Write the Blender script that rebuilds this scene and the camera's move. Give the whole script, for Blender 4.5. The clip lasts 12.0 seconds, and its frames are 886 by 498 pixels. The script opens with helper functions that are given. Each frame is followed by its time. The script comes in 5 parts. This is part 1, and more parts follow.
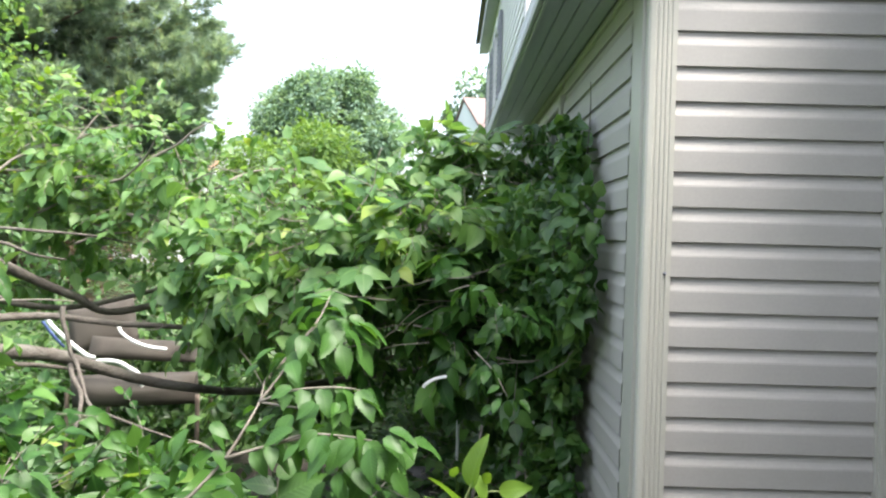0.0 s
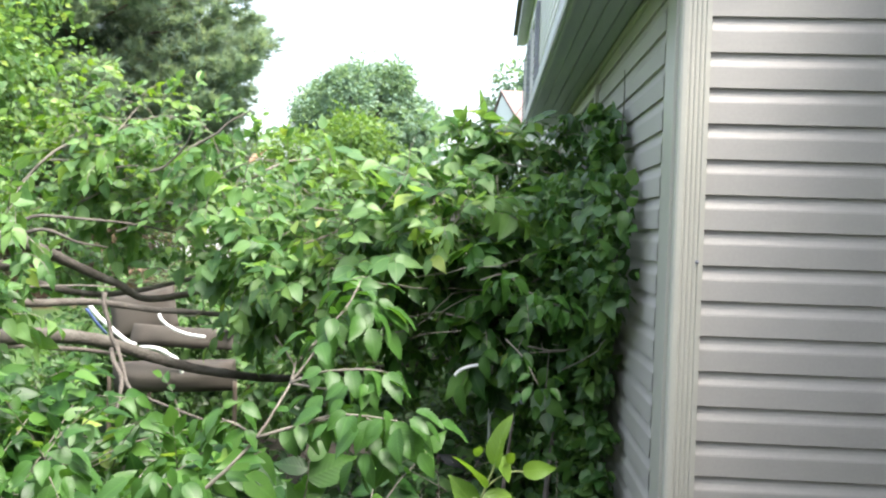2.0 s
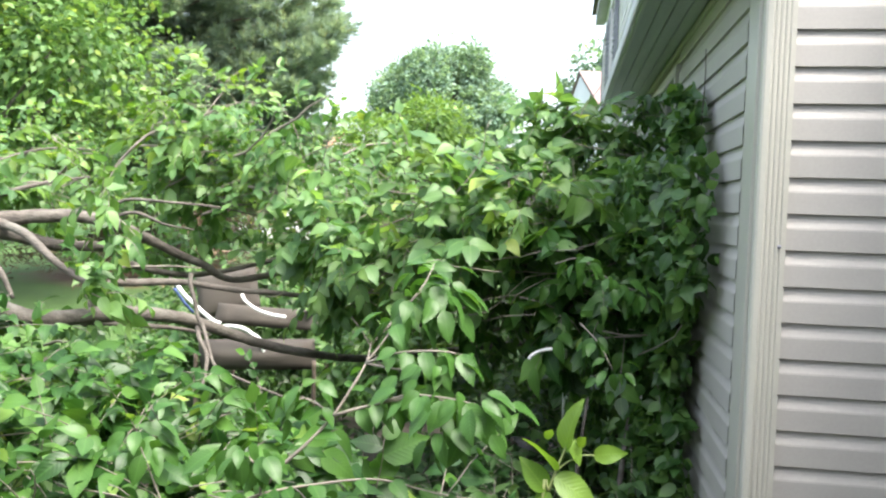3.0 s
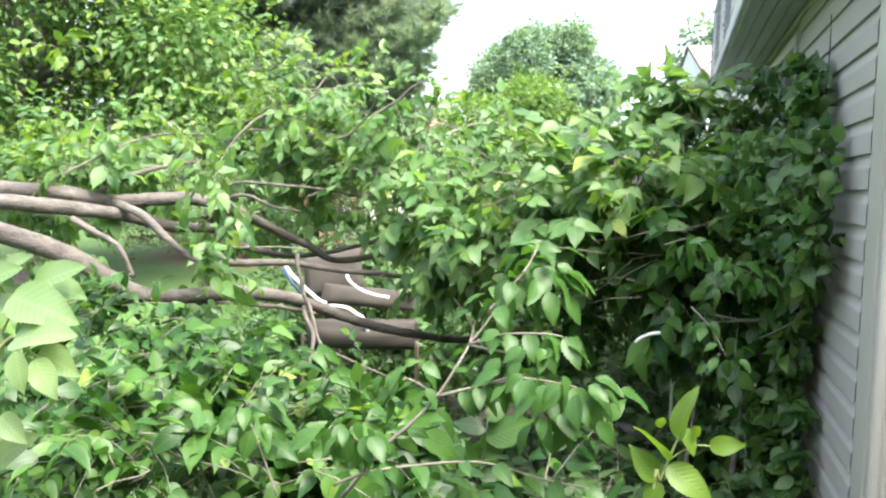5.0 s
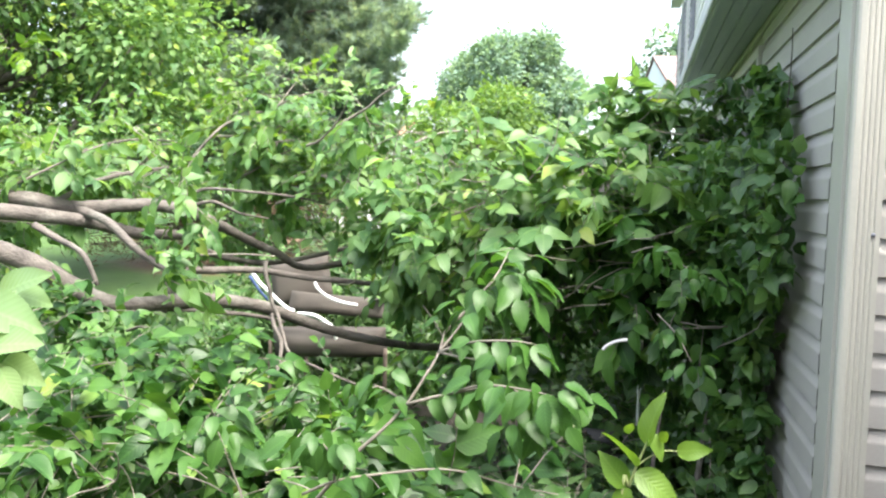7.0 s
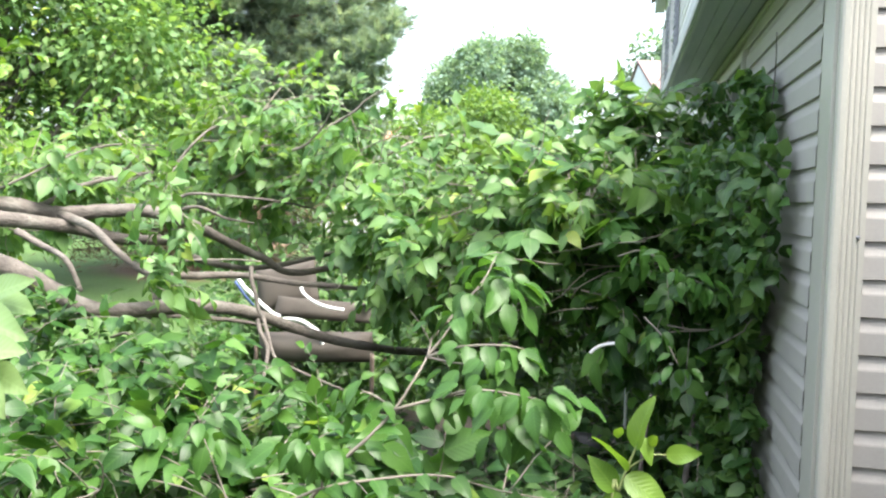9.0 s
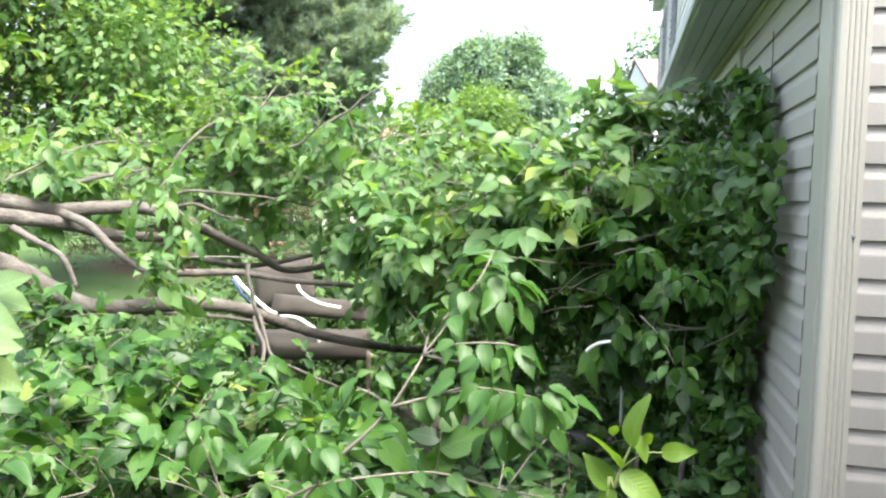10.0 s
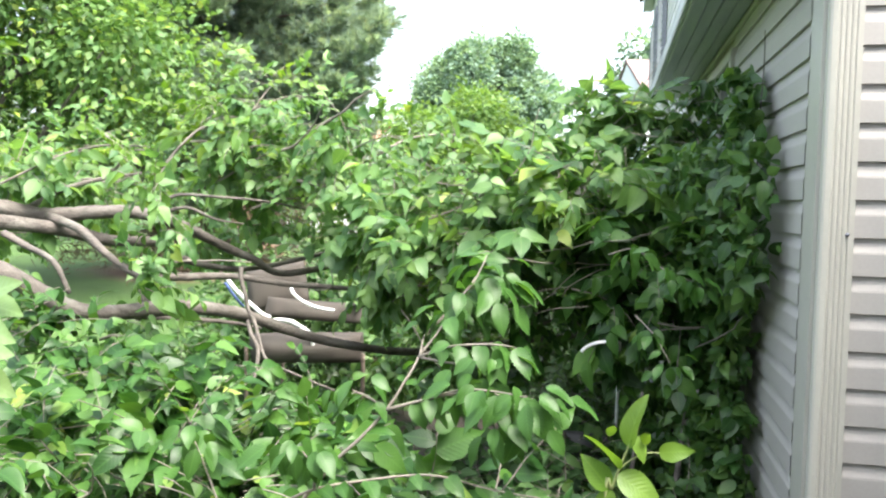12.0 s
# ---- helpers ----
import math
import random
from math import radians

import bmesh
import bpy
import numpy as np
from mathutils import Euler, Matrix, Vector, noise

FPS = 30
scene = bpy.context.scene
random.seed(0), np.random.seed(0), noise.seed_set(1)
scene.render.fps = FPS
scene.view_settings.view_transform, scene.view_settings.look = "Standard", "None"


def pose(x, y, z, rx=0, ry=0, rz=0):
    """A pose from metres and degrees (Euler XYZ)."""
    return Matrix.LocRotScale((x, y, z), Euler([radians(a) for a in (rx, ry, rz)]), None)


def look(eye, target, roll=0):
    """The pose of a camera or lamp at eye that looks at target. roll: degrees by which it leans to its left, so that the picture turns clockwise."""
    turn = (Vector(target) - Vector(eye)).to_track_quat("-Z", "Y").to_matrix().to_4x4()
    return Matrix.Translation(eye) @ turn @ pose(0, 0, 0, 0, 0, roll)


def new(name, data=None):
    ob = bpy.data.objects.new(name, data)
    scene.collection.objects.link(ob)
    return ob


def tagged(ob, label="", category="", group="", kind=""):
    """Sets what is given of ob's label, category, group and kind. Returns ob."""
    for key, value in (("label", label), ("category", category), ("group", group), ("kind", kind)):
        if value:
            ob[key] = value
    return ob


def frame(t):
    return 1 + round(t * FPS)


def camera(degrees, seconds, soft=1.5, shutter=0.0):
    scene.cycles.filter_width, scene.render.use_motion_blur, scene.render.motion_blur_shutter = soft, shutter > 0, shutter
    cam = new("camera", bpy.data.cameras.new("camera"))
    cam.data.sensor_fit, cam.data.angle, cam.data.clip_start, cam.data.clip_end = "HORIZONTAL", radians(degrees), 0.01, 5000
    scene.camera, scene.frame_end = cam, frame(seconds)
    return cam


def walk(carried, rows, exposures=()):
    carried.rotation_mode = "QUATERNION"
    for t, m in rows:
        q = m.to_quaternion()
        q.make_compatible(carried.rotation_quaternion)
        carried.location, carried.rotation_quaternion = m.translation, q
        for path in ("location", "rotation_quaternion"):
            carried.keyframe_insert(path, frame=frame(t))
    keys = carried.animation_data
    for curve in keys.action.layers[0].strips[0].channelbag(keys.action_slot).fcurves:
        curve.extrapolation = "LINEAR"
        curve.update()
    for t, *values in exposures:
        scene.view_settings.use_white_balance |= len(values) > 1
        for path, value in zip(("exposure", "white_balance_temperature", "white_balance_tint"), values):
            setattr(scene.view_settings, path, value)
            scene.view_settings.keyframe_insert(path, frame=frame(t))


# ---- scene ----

# ---------------------------------------------------------------- camera
cam = camera(58.05, 12.0, 2.2)
walk(cam, [
    (0, look((-0.611, -2.605, 1.931), (-0.6287, -0.6051, 1.8973), 1.53)),
    (0.5, look((-0.606, -2.622, 1.927), (-0.6256, -0.6222, 1.8990), 1.76)),
    (1, look((-0.606, -2.620, 1.927), (-0.6483, -0.6210, 1.8950), 1.51)),
    (1.5, look((-0.601, -2.621, 1.924), (-0.6723, -0.6228, 1.8836), 1.64)),
    (2, look((-0.588, -2.620, 1.910), (-0.6986, -0.6240, 1.8580), 1.79)),
    (2.5, look((-0.586, -2.624, 1.911), (-0.7716, -0.6337, 1.8341), 1.81)),
    (3, look((-0.579, -2.634, 1.913), (-0.8777, -0.6591, 1.8119), 1.83)),
    (3.5, look((-0.576, -2.640, 1.913), (-0.9735, -0.6837, 1.7908), 1.49)),
    (3.7, look((-0.573, -2.631, 1.909), (-1.0084, -0.6830, 1.7809), 1.38)),
    (5.3, look((-0.597, -2.597, 1.907), (-1.1428, -0.6795, 1.7490), 1.34)),
    (5.5, look((-0.599, -2.601, 1.908), (-1.1309, -0.6798, 1.7484), 1.29)),
    (6, look((-0.600, -2.600, 1.907), (-1.1132, -0.6728, 1.7541), 1.57)),
    (6.5, look((-0.599, -2.601, 1.908), (-1.0896, -0.6673, 1.7636), 1.82)),
    (7, look((-0.596, -2.604, 1.908), (-1.0635, -0.6645, 1.7745), 1.60)),
    (7.5, look((-0.592, -2.610, 1.909), (-1.0493, -0.6666, 1.7865), 1.29)),
    (9.5, look((-0.603, -2.595, 1.907), (-1.0319, -0.6458, 1.7839), 1.56)),
    (10, look((-0.600, -2.599, 1.907), (-1.0263, -0.6491, 1.7804), 1.59)),
    (10.5, look((-0.595, -2.606, 1.908), (-1.0171, -0.6551, 1.7821), 1.35)),
    (11, look((-0.599, -2.600, 1.908), (-1.0173, -0.6480, 1.7821), 1.24)),
    (11.5, look((-0.603, -2.596, 1.907), (-1.0159, -0.6428, 1.7833), 1.20)),
    (12, look((-0.605, -2.593, 1.906), (-1.0148, -0.6393, 1.7842), 1.11)),
], exposures=[(0, 2.54), (2.5, 2.6), (4.2, 2.8), (12, 2.8)])

# ---------------------------------------------------------------- sky and sun
world = bpy.data.worlds.new("overcast_sky")
scene.world = world
world.use_nodes = True
wn, wl = world.node_tree.nodes, world.node_tree.links
wn.clear()
sky = wn.new("ShaderNodeTexSky")
sky.sky_type = "NISHITA"
sky.sun_disc = False
sky.sun_elevation, sky.sun_rotation = radians(62), radians(125)
sky.air_density, sky.dust_density, sky.ozone_density = 1.0, 6.0, 1.0
haze = wn.new("ShaderNodeHueSaturation")
haze.inputs["Saturation"].default_value = 0.62
bg = wn.new("ShaderNodeBackground")
bg.inputs["Strength"].default_value = 0.15
out = wn.new("ShaderNodeOutputWorld")
wl.new(sky.outputs[0], haze.inputs["Color"])
wl.new(haze.outputs[0], bg.inputs["Color"])
wl.new(bg.outputs[0], out.inputs["Surface"])

sun_data = bpy.data.lights.new("sun", "SUN")
sun_data.energy, sun_data.angle, sun_data.color = 0.75, radians(30), (1.0, 0.97, 0.93)
sun = new("sun", sun_data)
sun.matrix_world = look((5.0, -3.5, 11.5), (0, 0, 0))


# ---------------------------------------------------------------- materials
def material(name):
    m = bpy.data.materials.new(name)
    m.use_nodes = True
    n = m.node_tree.nodes
    n.clear()
    return m, n, m.node_tree.links


def ramp(n, stops):
    r = n.new("ShaderNodeValToRGB")
    while len(r.color_ramp.elements) < len(stops):
        r.color_ramp.elements.new(0.5)
    for e, (p, c) in zip(r.color_ramp.elements, stops):
        e.position, e.color = p, (*c, 1)
    return r


def noise_tex(n, l, coords, scale, detail=4.0, rough=0.55):
    t = n.new("ShaderNodeTexNoise")
    t.inputs["Scale"].default_value = scale
    t.inputs["Detail"].default_value = detail
    t.inputs["Roughness"].default_value = rough
    l.new(coords, t.inputs["Vector"])
    return t


def mixed(n, l, fac, a, b, kind="MIX"):
    m = n.new("ShaderNodeMix")
    m.data_type, m.blend_type = "RGBA", kind
    for sock, v in ((m.inputs[0], fac), (m.inputs[6], a), (m.inputs[7], b)):
        if isinstance(v, (int, float)):
            sock.default_value = v
        elif isinstance(v, tuple):
            sock.default_value = (*v, 1)
        else:
            l.new(v, sock)
    return m.outputs[2]


def surface(name, low, high, scale=3.0, fine=60.0, rough=0.6, bump=0.2, depth=0.002, stain=None, stain_scale=0.8,
            spec=0.5, metal=0.0, stretch=(1, 1, 1), per_object=0.0):
    """A weathered opaque surface: two scales of colour variation, optional stains, fine relief."""
    m, n, l = material(name)
    mp = n.new("ShaderNodeMapping")
    mp.inputs["Scale"].default_value = stretch
    geo = n.new("ShaderNodeNewGeometry")
    l.new(geo.outputs["Position"], mp.inputs["Vector"])
    p = mp.outputs[0]
    big, small = noise_tex(n, l, p, scale), noise_tex(n, l, p, fine, 3.0)
    both = n.new("ShaderNodeMath")
    both.operation = "MULTIPLY_ADD"
    l.new(small.outputs["Fac"], both.inputs[0])
    both.inputs[1].default_value = 0.5
    l.new(big.outputs["Fac"], both.inputs[2])
    r = ramp(n, [(0.45, low), (0.95, high)])
    l.new(both.outputs[0], r.inputs[0])
    col = r.outputs[0]
    if stain:
        st = noise_tex(n, l, p, stain_scale, 6.0, 0.65)
        sr = ramp(n, [(0.5, (0, 0, 0)), (0.72, (1, 1, 1))])
        l.new(st.outputs["Fac"], sr.inputs[0])
        f = n.new("ShaderNodeMath")
        f.operation = "MULTIPLY"
        l.new(sr.outputs[0], f.inputs[0])
        f.inputs[1].default_value = 0.55
        col = mixed(n, l, f.outputs[0], col, stain)
    if per_object:
        info = n.new("ShaderNodeObjectInfo")
        hsv = n.new("ShaderNodeHueSaturation")
        mr = n.new("ShaderNodeMapRange")
        mr.inputs["To Min"].default_value, mr.inputs["To Max"].default_value = 1 - per_object, 1 + per_object
        l.new(info.outputs["Random"], mr.inputs["Value"])
        l.new(mr.outputs[0], hsv.inputs["Value"])
        l.new(col, hsv.inputs["Color"])
        col = hsv.outputs[0]
    b = n.new("ShaderNodeBsdfPrincipled")
    b.inputs["Roughness"].default_value = rough
    b.inputs["Specular IOR Level"].default_value = spec
    b.inputs["Metallic"].default_value = metal
    l.new(col, b.inputs["Base Color"])
    if bump:
        bp = n.new("ShaderNodeBump")
        bp.inputs["Strength"].default_value, bp.inputs["Distance"].default_value = bump, depth
        l.new(both.outputs[0], bp.inputs["Height"])
        l.new(bp.outputs[0], b.inputs["Normal"])
    o = n.new("ShaderNodeOutputMaterial")
    l.new(b.outputs[0], o.inputs["Surface"])
    return m


def leaf_material(name, dark, mid, light, thin=0.4, rough=0.45, veins=True, odd=None, vein_mix=0.16):
    """A thin leaf: colour differs from leaf to leaf, veins from the leaf's own u and v, light passes through."""
    m, n, l = material(name)
    geo = n.new("ShaderNodeNewGeometry")
    odd = odd or light
    r = ramp(n, [(0.0, dark), (0.45, mid), (0.95, light), (0.99, odd)])
    l.new(geo.outputs["Random Per Island"], r.inputs[0])
    blotch = noise_tex(n, l, geo.outputs["Position"], 4.5, 4.0)
    br = ramp(n, [(0.3, (0.66, 0.74, 0.68)), (0.7, (1.3, 1.2, 1.15))])
    l.new(blotch.outputs["Fac"], br.inputs[0])
    col = mixed(n, l, 1.0, r.outputs[0], br.outputs[0], "MULTIPLY")
    normal = None
    if veins:
        uv = n.new("ShaderNodeUVMap")
        sep = n.new("ShaderNodeSeparateXYZ")
        l.new(uv.outputs[0], sep.inputs[0])
        off = n.new("ShaderNodeMath")
        off.operation = "SUBTRACT"
        l.new(sep.outputs[0], off.inputs[0])
        off.inputs[1].default_value = 0.5
        away = n.new("ShaderNodeMath")
        away.operation = "ABSOLUTE"
        l.new(off.outputs[0], away.inputs[0])
        run = n.new("ShaderNodeMath")
        run.operation = "MULTIPLY_ADD"
        l.new(away.outputs[0], run.inputs[0])
        run.inputs[1].default_value = -0.9
        l.new(sep.outputs[1], run.inputs[2])
        wave = n.new("ShaderNodeMath")
        wave.operation = "MULTIPLY"
        l.new(run.outputs[0], wave.inputs[0])
        wave.inputs[1].default_value = 62.0
        sine = n.new("ShaderNodeMath")
        sine.operation = "SINE"
        l.new(wave.outputs[0], sine.inputs[0])
        rib = ramp(n, [(0.0, (1, 1, 1)), (0.035, (0, 0, 0))])
        l.new(away.outputs[0], rib.inputs[0])
        side = ramp(n, [(0.8, (0, 0, 0)), (1.0, (0.35, 0.35, 0.35))])
        l.new(sine.outputs[0], side.inputs[0])
        vein = mixed(n, l, 1.0, rib.outputs[0], side.outputs[0], "ADD")
        f = n.new("ShaderNodeMath")
        f.operation = "MULTIPLY"
        l.new(vein, f.inputs[0])
        f.inputs[1].default_value = vein_mix
        col = mixed(n, l, f.outputs[0], col, tuple(min(1, c * 1.5 + 0.02) for c in light))
        bp = n.new("ShaderNodeBump")
        bp.inputs["Strength"].default_value, bp.inputs["Distance"].default_value = 0.16, 0.0012
        l.new(sine.outputs[0], bp.inputs["Height"])
        normal = bp.outputs[0]
    b = n.new("ShaderNodeBsdfPrincipled")
    b.inputs["Roughness"].default_value = rough
    b.inputs["Specular IOR Level"].default_value = 0.4
    l.new(col, b.inputs["Base Color"])
    t = n.new("ShaderNodeBsdfTranslucent")
    warm = mixed(n, l, 1.0, col, (1.25, 1.2, 0.55), "MULTIPLY")
    l.new(warm, t.inputs["Color"])
    if normal:
        l.new(normal, b.inputs["Normal"])
    mx = n.new("ShaderNodeMixShader")
    mx.inputs[0].default_value = thin
    l.new(b.outputs[0], mx.inputs[1])
    l.new(t.outputs[0], mx.inputs[2])
    o = n.new("ShaderNodeOutputMaterial")
    l.new(mx.outputs[0], o.inputs["Surface"])
    return m


def glass_material(name):
    m, n, l = material(name)
    b = n.new("ShaderNodeBsdfPrincipled")
    b.inputs["Base Color"].default_value = (0.03, 0.04, 0.045, 1)
    b.inputs["Roughness"].default_value = 0.06
    o = n.new("ShaderNodeOutputMaterial")
    l.new(b.outputs[0], o.inputs["Surface"])
    return m


SIDING = surface("vinyl_siding", (0.335, 0.324, 0.298), (0.395, 0.382, 0.353), 1.3, 90, 0.62, 0.08, 0.001,
                 (0.29, 0.29, 0.255), 1.1, per_object=0.025)
TRIM = surface("vinyl_trim", (0.37, 0.367, 0.318), (0.43, 0.424, 0.368), 1.5, 80, 0.4, 0.06, 0.001, (0.38, 0.39, 0.33), 1.6)
PALE = surface("pale_siding", (0.60, 0.60, 0.60), (0.70, 0.70, 0.70), 0.8, 40, 0.5, 0.05, 0.001, (0.5, 0.5, 0.48), 0.6)
SOFFIT = surface("soffit_metal", (0.28, 0.305, 0.345), (0.41, 0.435, 0.48), 5.0, 50, 0.5, 0.08, 0.001, (0.17, 0.19, 0.2), 2.5, stretch=(3.0, 0.25, 1))
GUTTER = surface("gutter_paint", (0.42, 0.44, 0.46), (0.5, 0.52, 0.54), 1.6, 60, 0.45, 0.08, 0.001, (0.34, 0.36, 0.38), 1.5)
SHEATH = surface("wall_core", (0.3, 0.28, 0.25), (0.36, 0.34, 0.3), 2, 40, 0.8)
SHINGLE = surface("asphalt_shingle", (0.12, 0.10, 0.09), (0.2, 0.17, 0.15), 2, 50, 0.9, 0.4, 0.004)
FAR_WALL = surface("far_siding", (0.62, 0.65, 0.68), (0.7, 0.73, 0.76), 1, 8, 0.6)
RED_ROOF = surface("red_brown_shingle", (0.15, 0.108, 0.1), (0.19, 0.135, 0.125), 1, 12, 0.9, 0.3, 0.01)
ORANGE_ROOF = surface("orange_roof", (0.3, 0.14, 0.08), (0.38, 0.19, 0.12), 1, 10, 0.8, 0.2, 0.01)
SHUTTER = surface("shutter_paint", (0.16, 0.17, 0.2), (0.22, 0.23, 0.26), 2, 30, 0.5)
GLASS = glass_material("window_glass")
BARK = surface("grey_brown_bark", (0.035, 0.03, 0.025), (0.125, 0.11, 0.094), 11, 75, 0.9, 1.0, 0.012,
               (0.2, 0.2, 0.17), 7.0, stretch=(0.6, 1.4, 1.8))
TWIG = surface("pale_twig_bark", (0.1, 0.088, 0.07), (0.22, 0.198, 0.163), 14, 160, 0.8, 0.3, 0.002)
GREEN_STEM = surface("green_stem", (0.16, 0.22, 0.07), (0.26, 0.3, 0.12), 14, 90, 0.6, 0.1)
PINE_BARK = surface("pine_bark", (0.07, 0.055, 0.045), (0.17, 0.13, 0.105), 5, 40, 0.9, 0.8, 0.02, stretch=(1, 1, 0.4))
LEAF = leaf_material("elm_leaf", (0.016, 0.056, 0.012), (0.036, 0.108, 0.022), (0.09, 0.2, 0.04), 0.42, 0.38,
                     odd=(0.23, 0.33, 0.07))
# Elm leaf again, yellower, with the crown's brightness and haze added to its colour.
LEAF_LIT = leaf_material("elm_leaf_lit", (0.062, 0.15, 0.053), (0.114, 0.232, 0.08), (0.185, 0.32, 0.112), 0.5, 0.4,
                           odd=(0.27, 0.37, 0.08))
LEAF_PALE = leaf_material("pale_leaf", (0.1, 0.19, 0.07), (0.145, 0.245, 0.1), (0.2, 0.305, 0.145), 0.4, 0.4, vein_mix=0.2)
LEAF_SPRING = leaf_material("spring_leaf", (0.075, 0.165, 0.022), (0.11, 0.215, 0.03), (0.16, 0.27, 0.045), 0.45, 0.38, vein_mix=0.18)
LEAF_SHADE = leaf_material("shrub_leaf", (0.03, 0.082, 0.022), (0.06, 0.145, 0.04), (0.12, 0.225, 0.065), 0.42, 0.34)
LEAF_WEED = leaf_material("weed_leaf", (0.022, 0.06, 0.02), (0.045, 0.105, 0.033), (0.085, 0.16, 0.05), 0.35, 0.6)
# Pale and bluish: distance haze is mixed into this leaf colour.
LEAF_HAZY = leaf_material("hazy_far_leaf", (0.12, 0.21, 0.175), (0.16, 0.26, 0.21), (0.2, 0.31, 0.24), 0.45, 0.5, False)
LEAF_LIME = leaf_material("lime_leaf", (0.09, 0.18, 0.05), (0.13, 0.24, 0.065), (0.19, 0.31, 0.085), 0.45, 0.5, False)
# Blue raised a little to imitate haze over the yard tree.
LEAF_YARD = leaf_material("yard_tree_leaf", (0.065, 0.145, 0.05), (0.11, 0.215, 0.075), (0.19, 0.31, 0.11), 0.45, 0.45, False,
                          odd=(0.32, 0.42, 0.08))
DEAD_NEEDLE = leaf_material("dead_needle", (0.08, 0.055, 0.035), (0.12, 0.085, 0.055), (0.16, 0.11, 0.07), 0.1, 0.7, False)
DARK_EAVE = surface("dark_eave_paint", (0.26, 0.26, 0.29), (0.33, 0.33, 0.36), 2, 30, 0.5)
# Needles lightened and blued beyond their own green, standing in for haze.
HAZY_NEEDLE = leaf_material("hazy_pine_needle", (0.165, 0.245, 0.235), (0.21, 0.3, 0.28), (0.255, 0.35, 0.32), 0.55, 0.5, False,
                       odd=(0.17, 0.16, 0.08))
FABRIC = surface("brown_canvas", (0.037, 0.032, 0.026), (0.062, 0.054, 0.044), 4, 400, 0.85, 0.3, 0.001, (0.05, 0.038, 0.03), 2.5)
WHITE_TUBE = surface("white_enamel", (0.72, 0.73, 0.74), (0.82, 0.82, 0.82), 5, 60, 0.3, 0.05, 0.001, (0.55, 0.55, 0.5), 7)
BLUE_EDGE = surface("blue_webbing", (0.04, 0.07, 0.2), (0.07, 0.11, 0.3), 8, 200, 0.7)
GREY_PLASTIC = surface("grey_plastic", (0.025, 0.026, 0.025), (0.045, 0.046, 0.045), 5, 90, 0.5)


def lawn_material():
    m, n, l = material("lawn")
    geo = n.new("ShaderNodeNewGeometry")
    a, b2 = noise_tex(n, l, geo.outputs["Position"], 0.35, 5), noise_tex(n, l, geo.outputs["Position"], 45, 4)
    r1 = ramp(n, [(0.3, (0.034, 0.078, 0.013)), (0.7, (0.065, 0.135, 0.024))])
    r2 = ramp(n, [(0.3, (0.6, 0.6, 0.55)), (0.7, (1.2, 1.2, 1.1))])
    l.new(a.outputs["Fac"], r1.inputs[0])
    l.new(b2.outputs["Fac"], r2.inputs[0])
    col = mixed(n, l, 1.0, r1.outputs[0], r2.outputs[0], "MULTIPLY")
    # bare needle litter under the pine
    sep = n.new("ShaderNodeVectorMath")
    sep.operation = "DISTANCE"
    l.new(geo.outputs["Position"], sep.inputs[0])
    sep.inputs[1].default_value = (-10.9, 16.5, 0)
    lit = n.new("ShaderNodeMath")
    lit.operation = "MULTIPLY_ADD"
    l.new(a.outputs["Fac"], lit.inputs[0])
    lit.inputs[1].default_value = 2.5
    l.new(sep.outputs["Value"], lit.inputs[2])
    lr = ramp(n, [(0.0, (1, 1, 1)), (1.0, (0, 0, 0))])
    mr = n.new("ShaderNodeMapRange")
    mr.inputs["From Min"].default_value, mr.inputs["From Max"].default_value = 3.6, 4.6
    l.new(lit.outputs[0], mr.inputs["Value"])
    l.new(mr.outputs[0], lr.inputs[0])
    col = mixed(n, l, lr.outputs[0], col, (0.14, 0.09, 0.055))
    b = n.new("ShaderNodeBsdfPrincipled")
    b.inputs["Roughness"].default_value = 0.9
    l.new(col, b.inputs["Base Color"])
    bp = n.new("ShaderNodeBump")
    bp.inputs["Strength"].default_value, bp.inputs["Distance"].default_value = 0.8, 0.03
    l.new(b2.outputs["Fac"], bp.inputs["Height"])
    l.new(bp.outputs[0], b.inputs["Normal"])
    o = n.new("ShaderNodeOutputMaterial")
    l.new(b.outputs[0], o.inputs["Surface"])
    return m


LAWN = lawn_material()
SOIL = surface("bare_soil", (0.022, 0.018, 0.013), (0.05, 0.04, 0.03), 3, 40, 0.95, 0.8, 0.02, (0.06, 0.07, 0.03), 2.0)


# ---------------------------------------------------------------- mesh helpers
def thing(name, label, category, group="", kind="", at=(0, 0, 0)):
    e = new(name)
    e.empty_display_size = 0.2
    e.location = at
    return tagged(e, label, category, group, kind)


def attach(ob, parent):
    if parent is not None:
        ob.parent = parent
        ob.matrix_parent_inverse = Matrix.Translation(parent.matrix_basis.translation).inverted() if parent.parent is None else Matrix()
    return ob


def part(name, bm, mat, parent=None, label="", smooth=False):
    me = bpy.data.meshes.new(name)
    bm.normal_update()
    bm.to_mesh(me)
    bm.free()
    me.materials.append(mat)
    if smooth:
        me.polygons.foreach_set("use_smooth", [True] * len(me.polygons))
    ob = attach(new(name, me), parent)
    return tagged(ob, label) if label else ob


